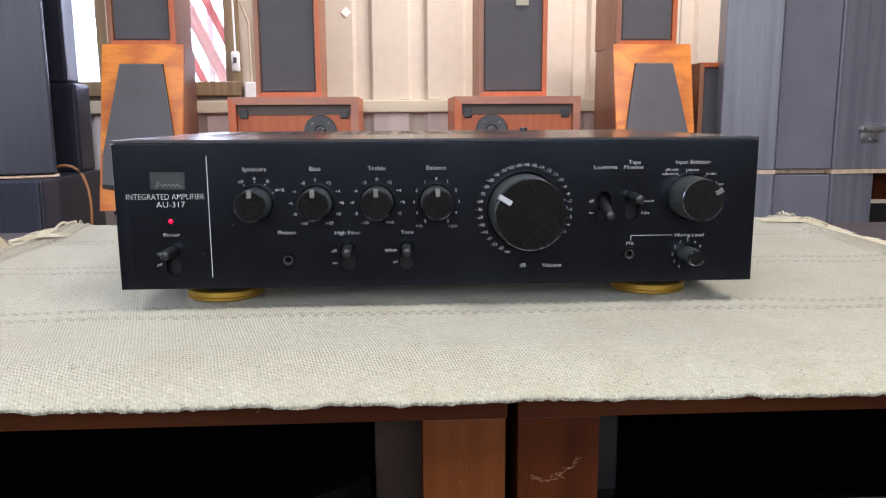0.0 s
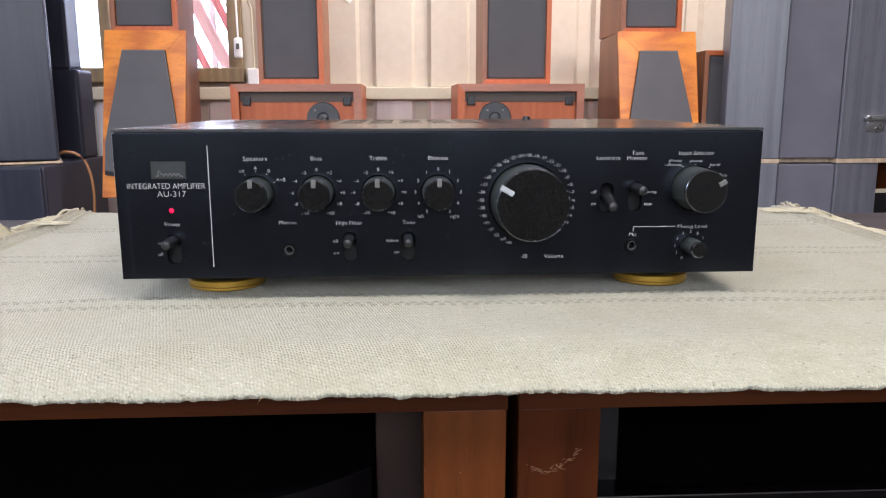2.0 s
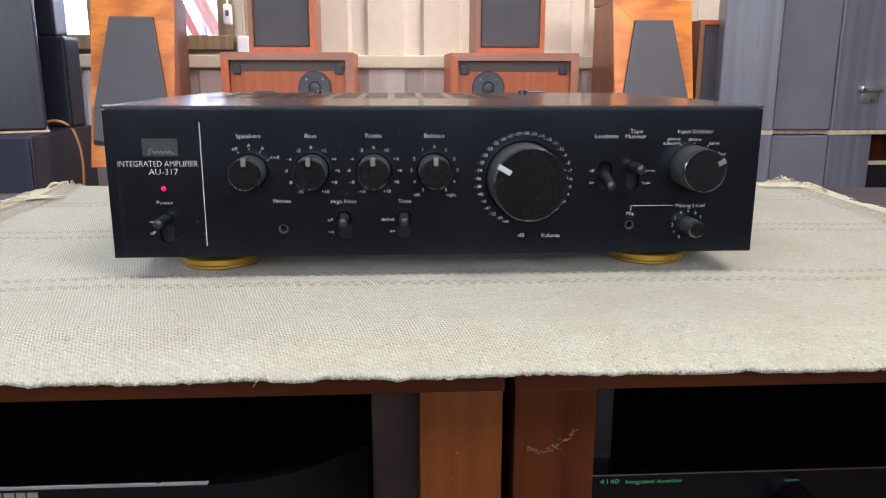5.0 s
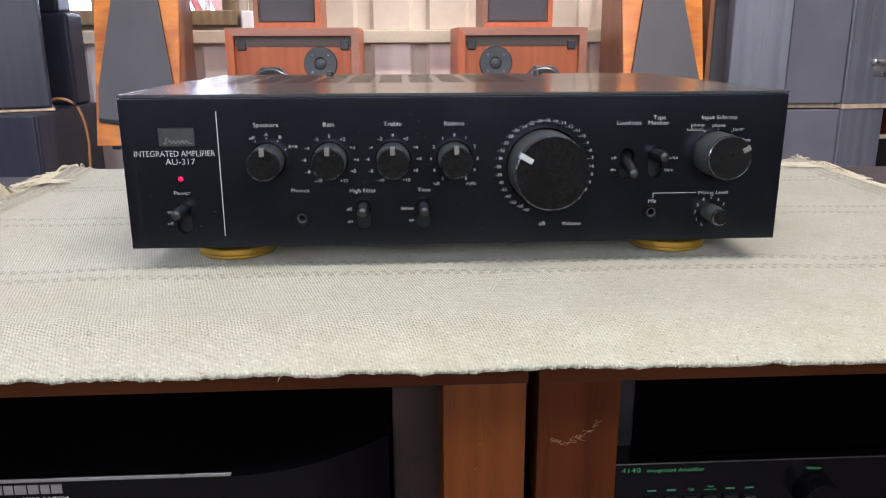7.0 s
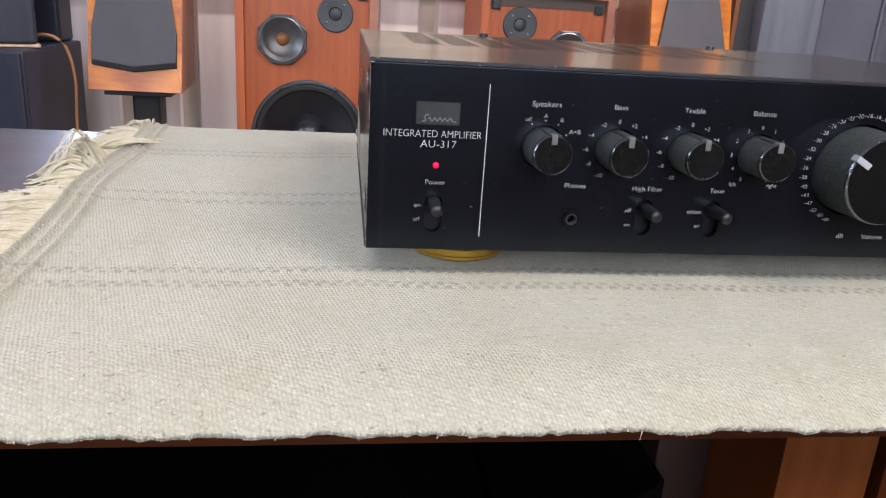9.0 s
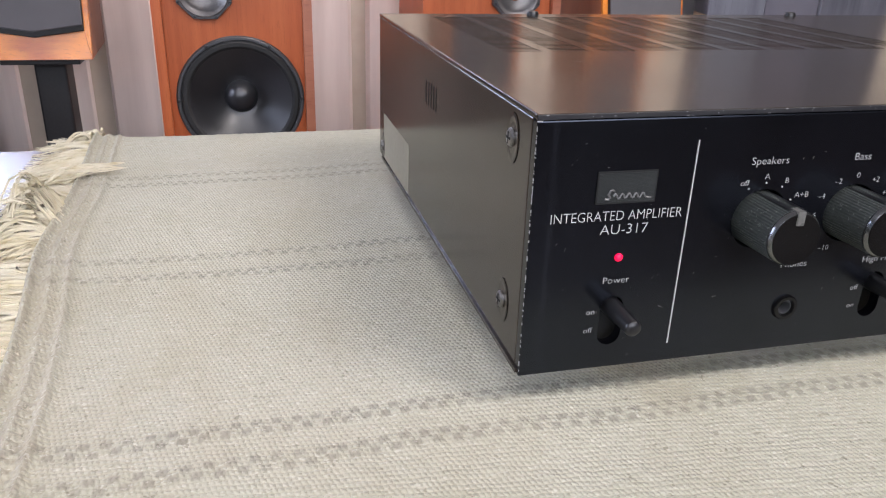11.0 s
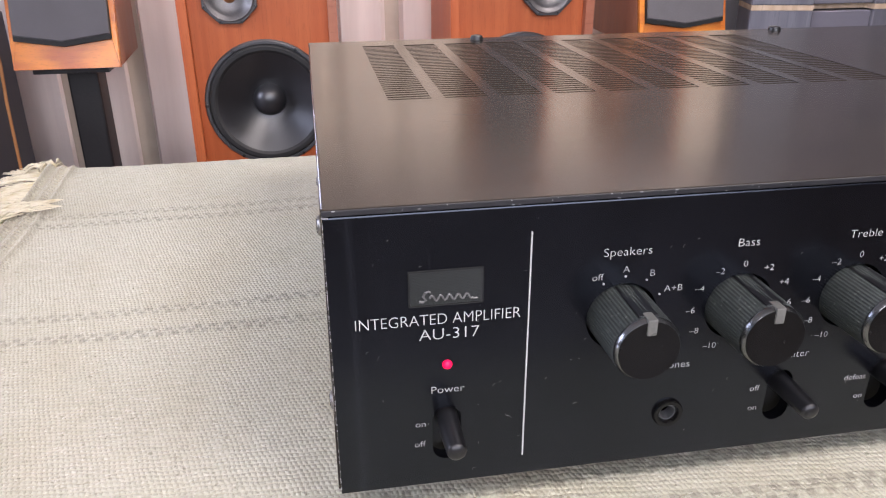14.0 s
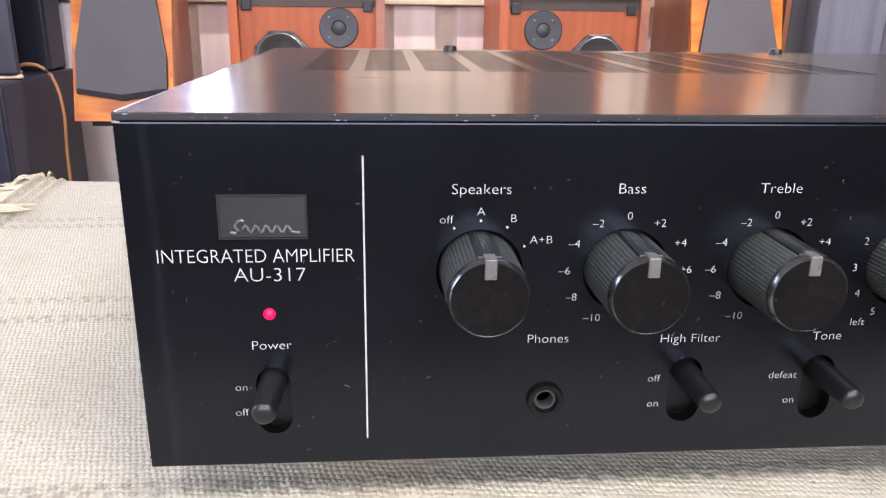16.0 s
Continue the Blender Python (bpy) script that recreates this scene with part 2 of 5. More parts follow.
M_STAND = painted("black stand steel", (0.010, 0.009, 0.010), (0.018, 0.017, 0.018), 0.4, 30)
M_WALL = painted("cream painted siding", (0.46, 0.392, 0.315), (0.53, 0.465, 0.378), 0.6, 5, 0.0, 0.1)
M_LOWER = wood("pinkish beige streaked board", (0.60, 0.51, 0.465), (0.86, 0.77, 0.715), 0.5, (5, 5, 0.35), 0.0, wave=0.16, pores=0.03)
M_HORN = painted("grey metal cone", (0.11, 0.105, 0.105), (0.18, 0.172, 0.17), 0.40, 60, 0.6)
M_PLAIN = painted("plain plaster", (0.38, 0.36, 0.34), (0.44, 0.42, 0.39), 0.8, 5)
# unseen walls, coloured dark so that the amplifier's plate reflects little
M_UNSEEN_WALL = painted("dark tone of unseen walls", (0.10, 0.09, 0.085), (0.16, 0.145, 0.135), 0.8, 5)
M_SCRATCH = painted("raw wood under the veneer", (0.115, 0.054, 0.023), (0.18, 0.09, 0.043), 0.8, 300)
M_LEDGE = painted("beige painted ledge", (0.46, 0.40, 0.29), (0.54, 0.48, 0.36), 0.55, 12)
M_FRAMEWOOD = wood("aged window frame wood", (0.15, 0.10, 0.05), (0.25, 0.18, 0.09), 0.55)
M_WHITE = painted("white plastic", (0.72, 0.72, 0.72), (0.80, 0.80, 0.80), 0.4, 60)
M_RED = painted("red paint", (0.60, 0.17, 0.18), (0.70, 0.23, 0.24), 0.5, 12)
M_PINK = painted("faded pink-red paint", (0.72, 0.40, 0.40), (0.80, 0.48, 0.48), 0.5, 12)
M_FLOOR = wood("dark brown floor boards", (0.035, 0.022, 0.015), (0.07, 0.045, 0.03), 0.5, (1, 10, 10))
M_CABLE = painted("orange speaker cable", (0.40, 0.17, 0.06), (0.5, 0.23, 0.09), 0.45, 60)
M_COPPER = painted("brown horn throat", (0.20, 0.075, 0.025), (0.28, 0.11, 0.04), 0.35, 60)
M_OUT = glow("bright overcast outdoors", (0.72, 0.81, 1.0), 10.0)
M_PAPER = painted("white paper tag", (0.7, 0.7, 0.66), (0.8, 0.8, 0.76), 0.7, 60)

m, nt, b = mat_new("window glass")
b.inputs["Transmission Weight"].default_value, b.inputs["Roughness"].default_value, b.inputs["IOR"].default_value = 1.0, 0.02, 1.1
M_GLASS = m

# the woven runner: ivory wool, knotted grey-beige double bands, specks and handling marks
m, nt, b = mat_new("ivory handwoven wool")
v = coords(nt)
sep = nt.nodes.new("ShaderNodeSeparateXYZ")
nt.links.new(v, sep.inputs[0])
yw = maths(nt, 'ADD', sep.outputs[1], maths(nt, 'MULTIPLY', maths(nt, 'SUBTRACT', noise_tex(nt, v, 5, 2), 0.5), 0.022))
# each band line is two rows of short dark knots, set off against one another
wob = maths(nt, 'MULTIPLY', maths(nt, 'SUBTRACT', noise_tex(nt, v, 160, 2), 0.5), 0.0018)
band = None
for k, yb in enumerate((-0.006, 0.014, 0.157, 0.182, 0.322, 0.340)):
    for half_row in (-1, 1):
        off = maths(nt, 'ABSOLUTE', maths(nt, 'SUBTRACT', maths(nt, 'ADD', yw, wob), yb + 0.0023 * half_row))
        line = maths(nt, 'SUBTRACT', 1.0, maths(nt, 'MINIMUM', 1.0, maths(nt, 'POWER', maths(nt, 'DIVIDE', off, 0.0026), 2.0)))
        wave_x = maths(nt, 'SINE', maths(nt, 'MULTIPLY', maths(nt, 'ADD', sep.outputs[0], maths(nt, 'MULTIPLY', wob, 0.4)), 820.0 + 23 * k))
        knot = maths(nt, 'MINIMUM', 1.0, maths(nt, 'MAXIMUM', 0.12, maths(nt, 'ADD', maths(nt, 'MULTIPLY', wave_x, 2.2 * half_row), 0.55)))
        d = maths(nt, 'MULTIPLY', line, knot)
        band = d if band is None else maths(nt, 'MAXIMUM', band, d)
band = maths(nt, 'MULTIPLY', band, maths(nt, 'ADD', maths(nt, 'MULTIPLY', noise_tex(nt, v, 30, 3), 1.1), 0.22))
fine, mid, big = noise_tex(nt, v, 900, 3), noise_tex(nt, coords(nt, (60, 300, 60)), 1.0, 4), noise_tex(nt, v, 6, 4)
base = ramp(nt, maths(nt, 'ADD', maths(nt, 'MULTIPLY', mid, 0.6), maths(nt, 'MULTIPLY', big, 0.4)), [(0.3, (0.420, 0.407, 0.316)), (0.7, (0.510, 0.498, 0.405))])
base = mix(nt, maths(nt, 'MULTIPLY', fine, 0.25), base, (0.385, 0.358, 0.265))
warp_n = nt.nodes.new("ShaderNodeTexNoise")
warp_n.inputs["Scale"].default_value, warp_n.inputs["Detail"].default_value = 130.0, 2.5
nt.links.new(v, warp_n.inputs["Vector"])
wsep = nt.nodes.new("ShaderNodeSeparateXYZ")
nt.links.new(warp_n.outputs["Color"], wsep.inputs[0])
xs_ = maths(nt, 'ADD', sep.outputs[0], maths(nt, 'MULTIPLY', wsep.outputs[0], 0.0022))
ys_ = maths(nt, 'ADD', maths(nt, 'ADD', sep.outputs[1], maths(nt, 'MULTIPLY', sep.outputs[0], 0.06)), maths(nt, 'MULTIPLY', wsep.outputs[1], 0.0025))
# the knots are larger and stand out most along the front border
front = maths(nt, 'MINIMUM', 1.0, maths(nt, 'MAXIMUM', 0.0, maths(nt, 'DIVIDE', maths(nt, 'SUBTRACT', -0.052, maths(nt, 'ADD', sep.outputs[1], maths(nt, 'MULTIPLY', wsep.outputs[2], 0.02))), 0.03)))


def knots(across, along, shift, slope):
    """Rows of weft knots, each row set off against the last: a hump across and a hump along each."""
    ahead = maths(nt, 'ADD', ys_, maths(nt, 'MULTIPLY', xs_, slope))
    row = maths(nt, 'FLOOR', maths(nt, 'DIVIDE', ahead, along))
    step = maths(nt, 'MULTIPLY', row, shift)
    hx = maths(nt, 'ABSOLUTE', maths(nt, 'SINE', maths(nt, 'MULTIPLY', maths(nt, 'ADD', maths(nt, 'DIVIDE', xs_, across), step), math.pi)))
    hy = maths(nt, 'ABSOLUTE', maths(nt, 'SINE', maths(nt, 'MULTIPLY', maths(nt, 'DIVIDE', ahead, along), math.pi)))
    return hx, hy


small, large = knots(0.0021, 0.0025, 0.38, 0.05), knots(0.0021, 0.0025, 0.36, 0.30)
sx, sy = [maths(nt, 'ADD', maths(nt, 'MULTIPLY', p, maths(nt, 'SUBTRACT', 1.0, front)), maths(nt, 'MULTIPLY', q, front)) for p, q in zip(small, large)]
weft = maths(nt, 'MULTIPLY', maths(nt, 'POWER', sx, 1.3), maths(nt, 'POWER', sy, 1.2))
uneven = noise_tex(nt, v, 260, 2)
# the colour darkens between the ivory weft knots for the shade there, more in some places than in others
corner = maths(nt, 'MULTIPLY', maths(nt, 'SUBTRACT', 1.0, sx), maths(nt, 'SUBTRACT', 1.0, sy))
gap = maths(nt, 'ADD', maths(nt, 'MULTIPLY', maths(nt, 'SUBTRACT', 1.0, weft), 0.26), maths(nt, 'MULTIPLY', corner, 0.75))
gap = maths(nt, 'MULTIPLY', gap, maths(nt, 'ADD', maths(nt, 'MULTIPLY', uneven, 1.8), -0.34))
knotted = maths(nt, 'ADD', maths(nt, 'MULTIPLY', front, 0.45), 0.45)
base = mix(nt, maths(nt, 'MULTIPLY', gap, knotted), base, (0.33, 0.30, 0.20))
base = mix(nt, band, base, (0.265, 0.248, 0.195))
thread = maths(nt, 'GREATER_THAN', noise_tex(nt, coords(nt, (300, 560, 60)), 1.0, 2), 0.585)
base = mix(nt, maths(nt, 'MULTIPLY', thread, 0.28), base, (0.27, 0.255, 0.205))
hem_at = nt.nodes.new("ShaderNodeAttribute")
hem_at.attribute_name = "hem_distance"
hem_d = maths(nt, 'ADD', hem_at.outputs["Fac"], maths(nt, 'MULTIPLY', maths(nt, 'SUBTRACT', noise_tex(nt, v, 45, 3), 0.5), 0.0045))
hemz = maths(nt, 'LESS_THAN', hem_d, 0.0205)
base = mix(nt, maths(nt, 'MULTIPLY', hemz, maths(nt, 'ADD', maths(nt, 'MULTIPLY', noise_tex(nt, v, 150, 3), 0.9), -0.15)), base, (0.38, 0.335, 0.26))
for line, wide in ((0.0030, 0.0011), (0.0120, 0.0006), (0.0205, 0.0010)):
    near = maths(nt, 'LESS_THAN', maths(nt, 'ABSOLUTE', maths(nt, 'SUBTRACT', hem_d, line)), wide)
    base = mix(nt, maths(nt, 'MULTIPLY', near, 0.3), base, (0.25, 0.215, 0.16))
fleck = maths(nt, 'GREATER_THAN', noise_tex(nt, coords(nt, (1, 1.6, 1)), 420, 2), 0.64)
base = mix(nt, maths(nt, 'MULTIPLY', fleck, 0.35), base, (0.70, 0.685, 0.58))
speck = maths(nt, 'GREATER_THAN', noise_tex(nt, v, 330, 1), 0.738)
base = mix(nt, maths(nt, 'MULTIPLY', speck, 0.5), base, (0.13, 0.11, 0.07))
chaff = maths(nt, 'GREATER_THAN', noise_tex(nt, coords(nt, (90, 210, 90)), 1.0, 2), 0.725)
base = mix(nt, maths(nt, 'MULTIPLY', chaff, 0.4), base, (0.17, 0.14, 0.09))
stain = maths(nt, 'MULTIPLY', maths(nt, 'GREATER_THAN', noise_tex(nt, v, 22, 3), 0.66), 0.14)
base = mix(nt, stain, base, (0.28, 0.25, 0.15))
# soft brownish soiling in hand-sized patches, broken up by the weave
soil = ramp(nt, noise_tex(nt, coords(nt, (1, 0.7, 1)), 17, 6, 0.66), [(0.46, (0, 0, 0)), (0.72, (1, 1, 1))])
base = mix(nt, maths(nt, 'MULTIPLY', soil, 0.42), base, (0.365, 0.325, 0.225))
nt.links.new(base, b.inputs["Base Color"])
b.inputs["Roughness"].default_value = 0.95
b.inputs["Specular IOR Level"].default_value = 0.2
b.inputs["Sheen Weight"].default_value = 0.1
knotty = maths(nt, 'MULTIPLY', weft, maths(nt, 'ADD', maths(nt, 'MULTIPLY', uneven, 1.1), maths(nt, 'ADD', 0.1, maths(nt, 'MULTIPLY', front, 1.0))))
bump(nt, b, maths(nt, 'ADD', knotty, maths(nt, 'MULTIPLY', fine, 0.45)), 0.55, 0.0011)
M_CLOTH = m
m, nt, b = mat_new("cream wool fringe")
v = coords(nt)
nt.links.new(ramp(nt, noise_tex(nt, v, 75, 3), [(0.3, (0.47, 0.40, 0.245)), (0.45, (0.58, 0.515, 0.365)), (0.7, (0.66, 0.61, 0.48))]), b.inputs["Base Color"])
b.inputs["Roughness"].default_value = 0.9
M_FRINGE = m

# ---- building helpers ----


def under(ob, parent):
    """Hangs a part, built where it stands, under its thing."""
    if parent is not None:
        ob.parent = parent
        ob.matrix_parent_inverse = parent.matrix_world.inverted()
    return ob


def part(name, bm, material, parent=None, label="", smooth=False):
    """Links a bmesh as one mesh object under a thing or a part."""
    bmesh.ops.recalc_face_normals(bm, faces=bm.faces)
    me = bpy.data.meshes.new(name)
    bm.to_mesh(me)
    bm.free()
    if smooth:
        me.shade_smooth()
        me.set_sharp_from_angle(angle=radians(38))
    me.materials.append(material)
    ob = new(name, me)
    under(ob, parent)
    if label:
        ob["label"] = label
    return ob


def empty(name, x=0.0, y=0.0, z=0.0, rz=0.0):
    ob = new(name)
    ob.empty_display_size = 0.05
    ob.matrix_world = pose(x, y, z, 0, 0, rz)
    return ob


def box(bm, x0, x1, y0, y1, z0, z1, bev=0.0, seg=2):
    vs = [bm.verts.new((x, y, z)) for x in (x0, x1) for y in (y0, y1) for z in (z0, z1)]
    fs = [bm.faces.new([vs[i] for i in q]) for q in ((0, 1, 3, 2), (4, 6, 7, 5), (0, 4, 5, 1), (2, 3, 7, 6), (0, 2, 6, 4), (1, 5, 7, 3))]
    if bev:
        es = list({e for f in fs for e in f.edges})
        bmesh.ops.bevel(bm, geom=es, offset=bev, segments=seg, profile=0.6, affect='EDGES')
    return bm


def new_box(*a, **k):
    return box(bmesh.new(), *a, **k)


def lathe(bm, prof, cx=0.0, cz=0.0, y0=0.0, n=40, wob=None, axis='Y', caps=(False, True)):
    """Turns a profile of (radius, y) round an axis along y (or z, for axis 'Z')."""
    rings = []
    for k, (r, y) in enumerate(prof):
        ring = []
        for i in range(n):
            a = 2 * math.pi * i / n
            rr = r + (wob(k, i) if wob else 0.0)
            if axis == 'Y':
                ring.append(bm.verts.new((cx + rr * math.cos(a), y0 + y, cz + rr * math.sin(a))))
            else:
                ring.append(bm.verts.new((cx + rr * math.cos(a), cz + rr * math.sin(a), y0 + y)))
        rings.append(ring)
    for p, q in zip(rings, rings[1:]):
        for i in range(n):
            bm.faces.new((p[i], p[(i + 1) % n], q[(i + 1) % n], q[i]))
    for ring, shut in zip((rings[0], rings[-1]), caps):
        if shut:
            bm.faces.new(ring)
    return bm


def prism(bm, pts, y0, y1):
    """An outline in x and z, drawn out along y."""
    a, c = [bm.verts.new((x, y0, z)) for x, z in pts], [bm.verts.new((x, y1, z)) for x, z in pts]
    n = len(pts)
    for i in range(n):
        bm.faces.new((a[i], a[(i + 1) % n], c[(i + 1) % n], c[i]))
    bm.faces.new(a), bm.faces.new(c)
    return bm


def stadium(cx, cz, r, h, n=10):
    """An upright slot of half width r and half height h."""
    top = [(cx + r * math.cos(math.pi * i / n), cz + h - r + r * math.sin(math.pi * i / n)) for i in range(n + 1)]
    low = [(cx - r * math.cos(math.pi * i / n), cz - h + r - r * math.sin(math.pi * i / n)) for i in range(n + 1)]
    return top + low


def ngon(cx, cz, r, n, turn=0.0):
    return [(cx + r * math.cos(2 * math.pi * i / n + turn), cz + r * math.sin(2 * math.pi * i / n + turn)) for i in range(n)]


def tube(bm, pts, r0, r1=None, n=6):
    """A bent tube through points."""
    r1 = r0 if r1 is None else r1
    rings = []
    for k, p in enumerate(pts):
        d = (Vector(pts[min(k + 1, len(pts) - 1)]) - Vector(pts[max(k - 1, 0)])).normalized()
        u = d.orthogonal().normalized()
        w = d.cross(u)
        r = r0 + (r1 - r0) * k / (len(pts) - 1)
        rings.append([bm.verts.new(Vector(p) + r * (math.cos(2 * math.pi * i / n) * u + math.sin(2 * math.pi * i / n) * w)) for i in range(n)])
    for p, q in zip(rings, rings[1:]):
        for i in range(n):
            bm.faces.new((p[i], p[(i + 1) % n], q[(i + 1) % n], q[i]))
    bm.faces.new(rings[0]), bm.faces.new(rings[-1])
    return bm


CAP = {}


def text_mesh(words, cap, width=None, shear=0.0):
    """Printed words as a flat mesh in x and z round their middle, capitals of the given height."""
    def build(s):
        c = bpy.data.curves.new("words", 'FONT')
        c.body, c.align_x, c.shear = s, 'LEFT', shear
        c.resolution_u, c.offset = 3, -0.013
        o = bpy.data.objects.new("words", c)
        me = bpy.data.meshes.new_from_object(o)
        bpy.data.objects.remove(o)
        bpy.data.curves.remove(c)
        return me
    if not CAP:
        h = build("H")
        CAP["h"] = max(v.co.y for v in h.vertices)
    me = build(words)
    k = cap / CAP["h"]
    xs = [v.co.x for v in me.vertices]
    kx = width / (max(xs) - min(xs)) if width else k * (1.10 if any(ch.isalpha() for ch in words) else 1.04)
    mx = (max(xs) + min(xs)) / 2
    for v in me.vertices:
        v.co = Vector(((v.co.x - mx) * kx, 0.0, (v.co.y - CAP["h"] / 2) * k))
    return me


def words(s, x, y, z, cap, parent, material, width=None, name="printed_label"):
    me = text_mesh(s, cap, width)
    me.materials.append(material)
    ob = new(name, me)
    ob.location = (x, y, z)
    return under(ob, parent)

# ---- the room ----
FY = 2.145  # inner face of the far wall


def room():
    tagged(part("floor", new_box(-3.2, 3.2, -3.2, 2.7, -0.12, 0.0), M_FLOOR), kind="structure")
    tagged(part("ceiling", new_box(-3.2, 3.2, -3.2, 2.7, 2.6, 2.72), M_PLAIN), kind="structure")
    bm = new_box(-3.32, -3.2, -3.2, -1.4, 0, 2.6)
    box(bm, -3.32, -3.2, 1.0, 2.7, 0, 2.6), box(bm, -3.32, -3.2, -1.4, 1.0, 0, 0.8), box(bm, -3.32, -3.2, -1.4, 1.0, 2.2, 2.6)
    tagged(part("wall_west", bm, M_UNSEEN_WALL), kind="structure")
    ww = tagged(empty("window_3", -3.26, -0.2, 0.8), kind="structure")
    for a in ((-1.4, -1.33), (-0.235, -0.165), (0.93, 1.0)):
        part("window_frame", new_box(-3.29, -3.22, a[0], a[1], 0.8, 2.2, 0.004), M_FRAMEWOOD, ww)
    for a in ((-1.33, -0.235), (-0.165, 0.93)):
        part("window_frame", new_box(-3.29, -3.22, a[0], a[1], 0.8, 0.86, 0.004), M_FRAMEWOOD, ww)
        part("window_frame", new_box(-3.29, -3.22, a[0], a[1], 2.14, 2.2, 0.004), M_FRAMEWOOD, ww)
        g = part("pane", new_box(-3.257, -3.252, a[0], a[1], 0.86, 2.14), M_GLASS, ww, "clear glass pane")
        g.visible_shadow = False
    tagged(part("wall_east", new_box(3.2, 3.32, -3.2, 2.7, 0, 2.6), M_UNSEEN_WALL), kind="structure")
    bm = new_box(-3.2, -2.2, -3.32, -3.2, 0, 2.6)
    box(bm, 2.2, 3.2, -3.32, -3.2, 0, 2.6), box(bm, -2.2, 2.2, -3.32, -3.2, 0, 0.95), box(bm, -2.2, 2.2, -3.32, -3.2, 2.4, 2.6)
    tagged(part("wall_south", bm, M_UNSEEN_WALL), kind="structure")
    # far wall: profiled siding round the window opening
    wx0, wx1, wz0, wz1 = -1.75, -0.565, 0.838, 1.8
    bm = new_box(-3.2, wx0, FY, FY + 0.12, 0, 2.6)
    box(bm, wx1, 3.2, FY, FY + 0.12, 0, 2.6), box(bm, wx0, wx1, FY, FY + 0.12, 0, wz0), box(bm, wx0, wx1, FY, FY + 0.12, wz1, 2.6)
    tagged(part("wall_north", bm, M_WALL), kind="structure")
    wall = bpy.data.objects["wall_north"]
    x = -0.498
    while x < 2.4:
        for z0, z1 in ((0.79, 2.6), (0.0, 0.745)):
            bm = bmesh.new()
            prism_z = [(x, FY - 0.001), (x + 0.012, FY - 0.016), (x + 0.130, FY - 0.016), (x + 0.142, FY - 0.001)]
            lo, hi = [bm.verts.new((px, py, z0)) for px, py in prism_z], [bm.verts.new((px, py, z1)) for px, py in prism_z]
            for i in range(4):
                bm.faces.new((lo[i], lo[(i + 1) % 4], hi[(i + 1) % 4], hi[i]))
            bm.faces.new(lo), bm.faces.new(hi)
            part("siding_rib", bm, M_WALL if z0 > 0.5 else M_LOWER, wall)
        x += 0.184
    x = -2.890
    while x < -0.6:
        part("siding_rib", new_box(x, x + 0.136, FY - 0.016, FY - 0.001, 0, 0.745, 0.008, 1), M_LOWER, wall)
        x += 0.184
    # unseen board, added to darken what the amplifier's top cover mirrors
    part("unseen_upper_board", new_box(-0.56, 3.19, FY - 0.024, FY - 0.0165, 1.42, 2.59, 0.002), M_UNSEEN_WALL, wall, "unseen dark board added for the cover's reflections")
    tagged(part("ledge", new_box(-3.2, 3.2, FY - 0.047, FY - 0.0005, 0.7465, 0.7885, 0.004), M_LEDGE), kind="structure")
    # window
    w = tagged(empty("window_1", -0.87, FY, wz0), kind="structure")
    for a in ((wx0 - 0.02, wx0 + 0.05), (wx1 - 0.037, wx1 + 0.008), (-1.012, -0.976), (-1.40, -1.364)):
        part("window_frame", new_box(a[0], a[1], FY - 0.03, FY + 0.06, wz0, wz1, 0.004), M_FRAMEWOOD, w)
    part("window_sill", new_box(wx0 - 0.03, wx1 + 0.012, FY - 0.05, FY + 0.07, wz0 - 0.035, wz0 + 0.012, 0.004), M_FRAMEWOOD, w)
    part("window_frame", new_box(wx0, wx1, FY - 0.03, FY + 0.06, wz1 - 0.05, wz1, 0.004), M_FRAMEWOOD, w)
    for a in ((wx0 + 0.05, -1.40), (-1.364, -1.012), (-0.976, wx1 - 0.037)):
        g = part("pane", new_box(a[0], a[1], FY + 0.012, FY + 0.016, wz0 + 0.012, wz1 - 0.05), M_GLASS, w, "clear glass pane")
        g.visible_shadow = False
    # an unseen wide shop window, added in the wall behind
    sw = tagged(empty("window_2", 0.0, -3.26, 0.95), kind="structure")
    for a in ((-2.2, -2.13), (-0.77, -0.70), (0.70, 0.77), (2.13, 2.2)):
        part("window_frame", new_box(a[0], a[1], -3.29, -3.22, 0.95, 2.4, 0.004), M_FRAMEWOOD, sw)
    for a in ((-2.13, -0.77), (-0.70, 0.70), (0.77, 2.13)):
        part("window_frame", new_box(a[0], a[1], -3.29, -3.22, 0.95, 1.01, 0.004), M_FRAMEWOOD, sw)
        part("window_frame", new_box(a[0], a[1], -3.29, -3.22, 2.34, 2.4, 0.004), M_FRAMEWOOD, sw)
        g = part("pane", new_box(a[0], a[1], -3.257, -3.252, 1.01, 2.34), M_GLASS, sw, "clear glass pane")
        g.visible_shadow = False
    # outdoors: a bright plain distance and a red and white barred frame close to the window
    tagged(part("backdrop", new_box(-6, 3, 6.0, 6.02, -1, 5), M_OUT), kind="structure")
    fr = tagged(empty("striped_barrier", -0.78, FY + 0.45, 0.3), "red and white diagonal barred frame outside the window", "barrier", kind="thing")
    for dx in (-0.082, 0.0, 0.082, 0.164):
        bm = tube(bmesh.new(), [(-1.019 + dx, FY + 0.405, 1.548), (-0.580 + dx, FY + 0.405, 0.619)], *((0.023, 0.023) if dx == 0.0 else (0.015, 0.015)), 10)
        part("red_bar", bm, M_PINK if dx == 0.0 else M_RED, fr)
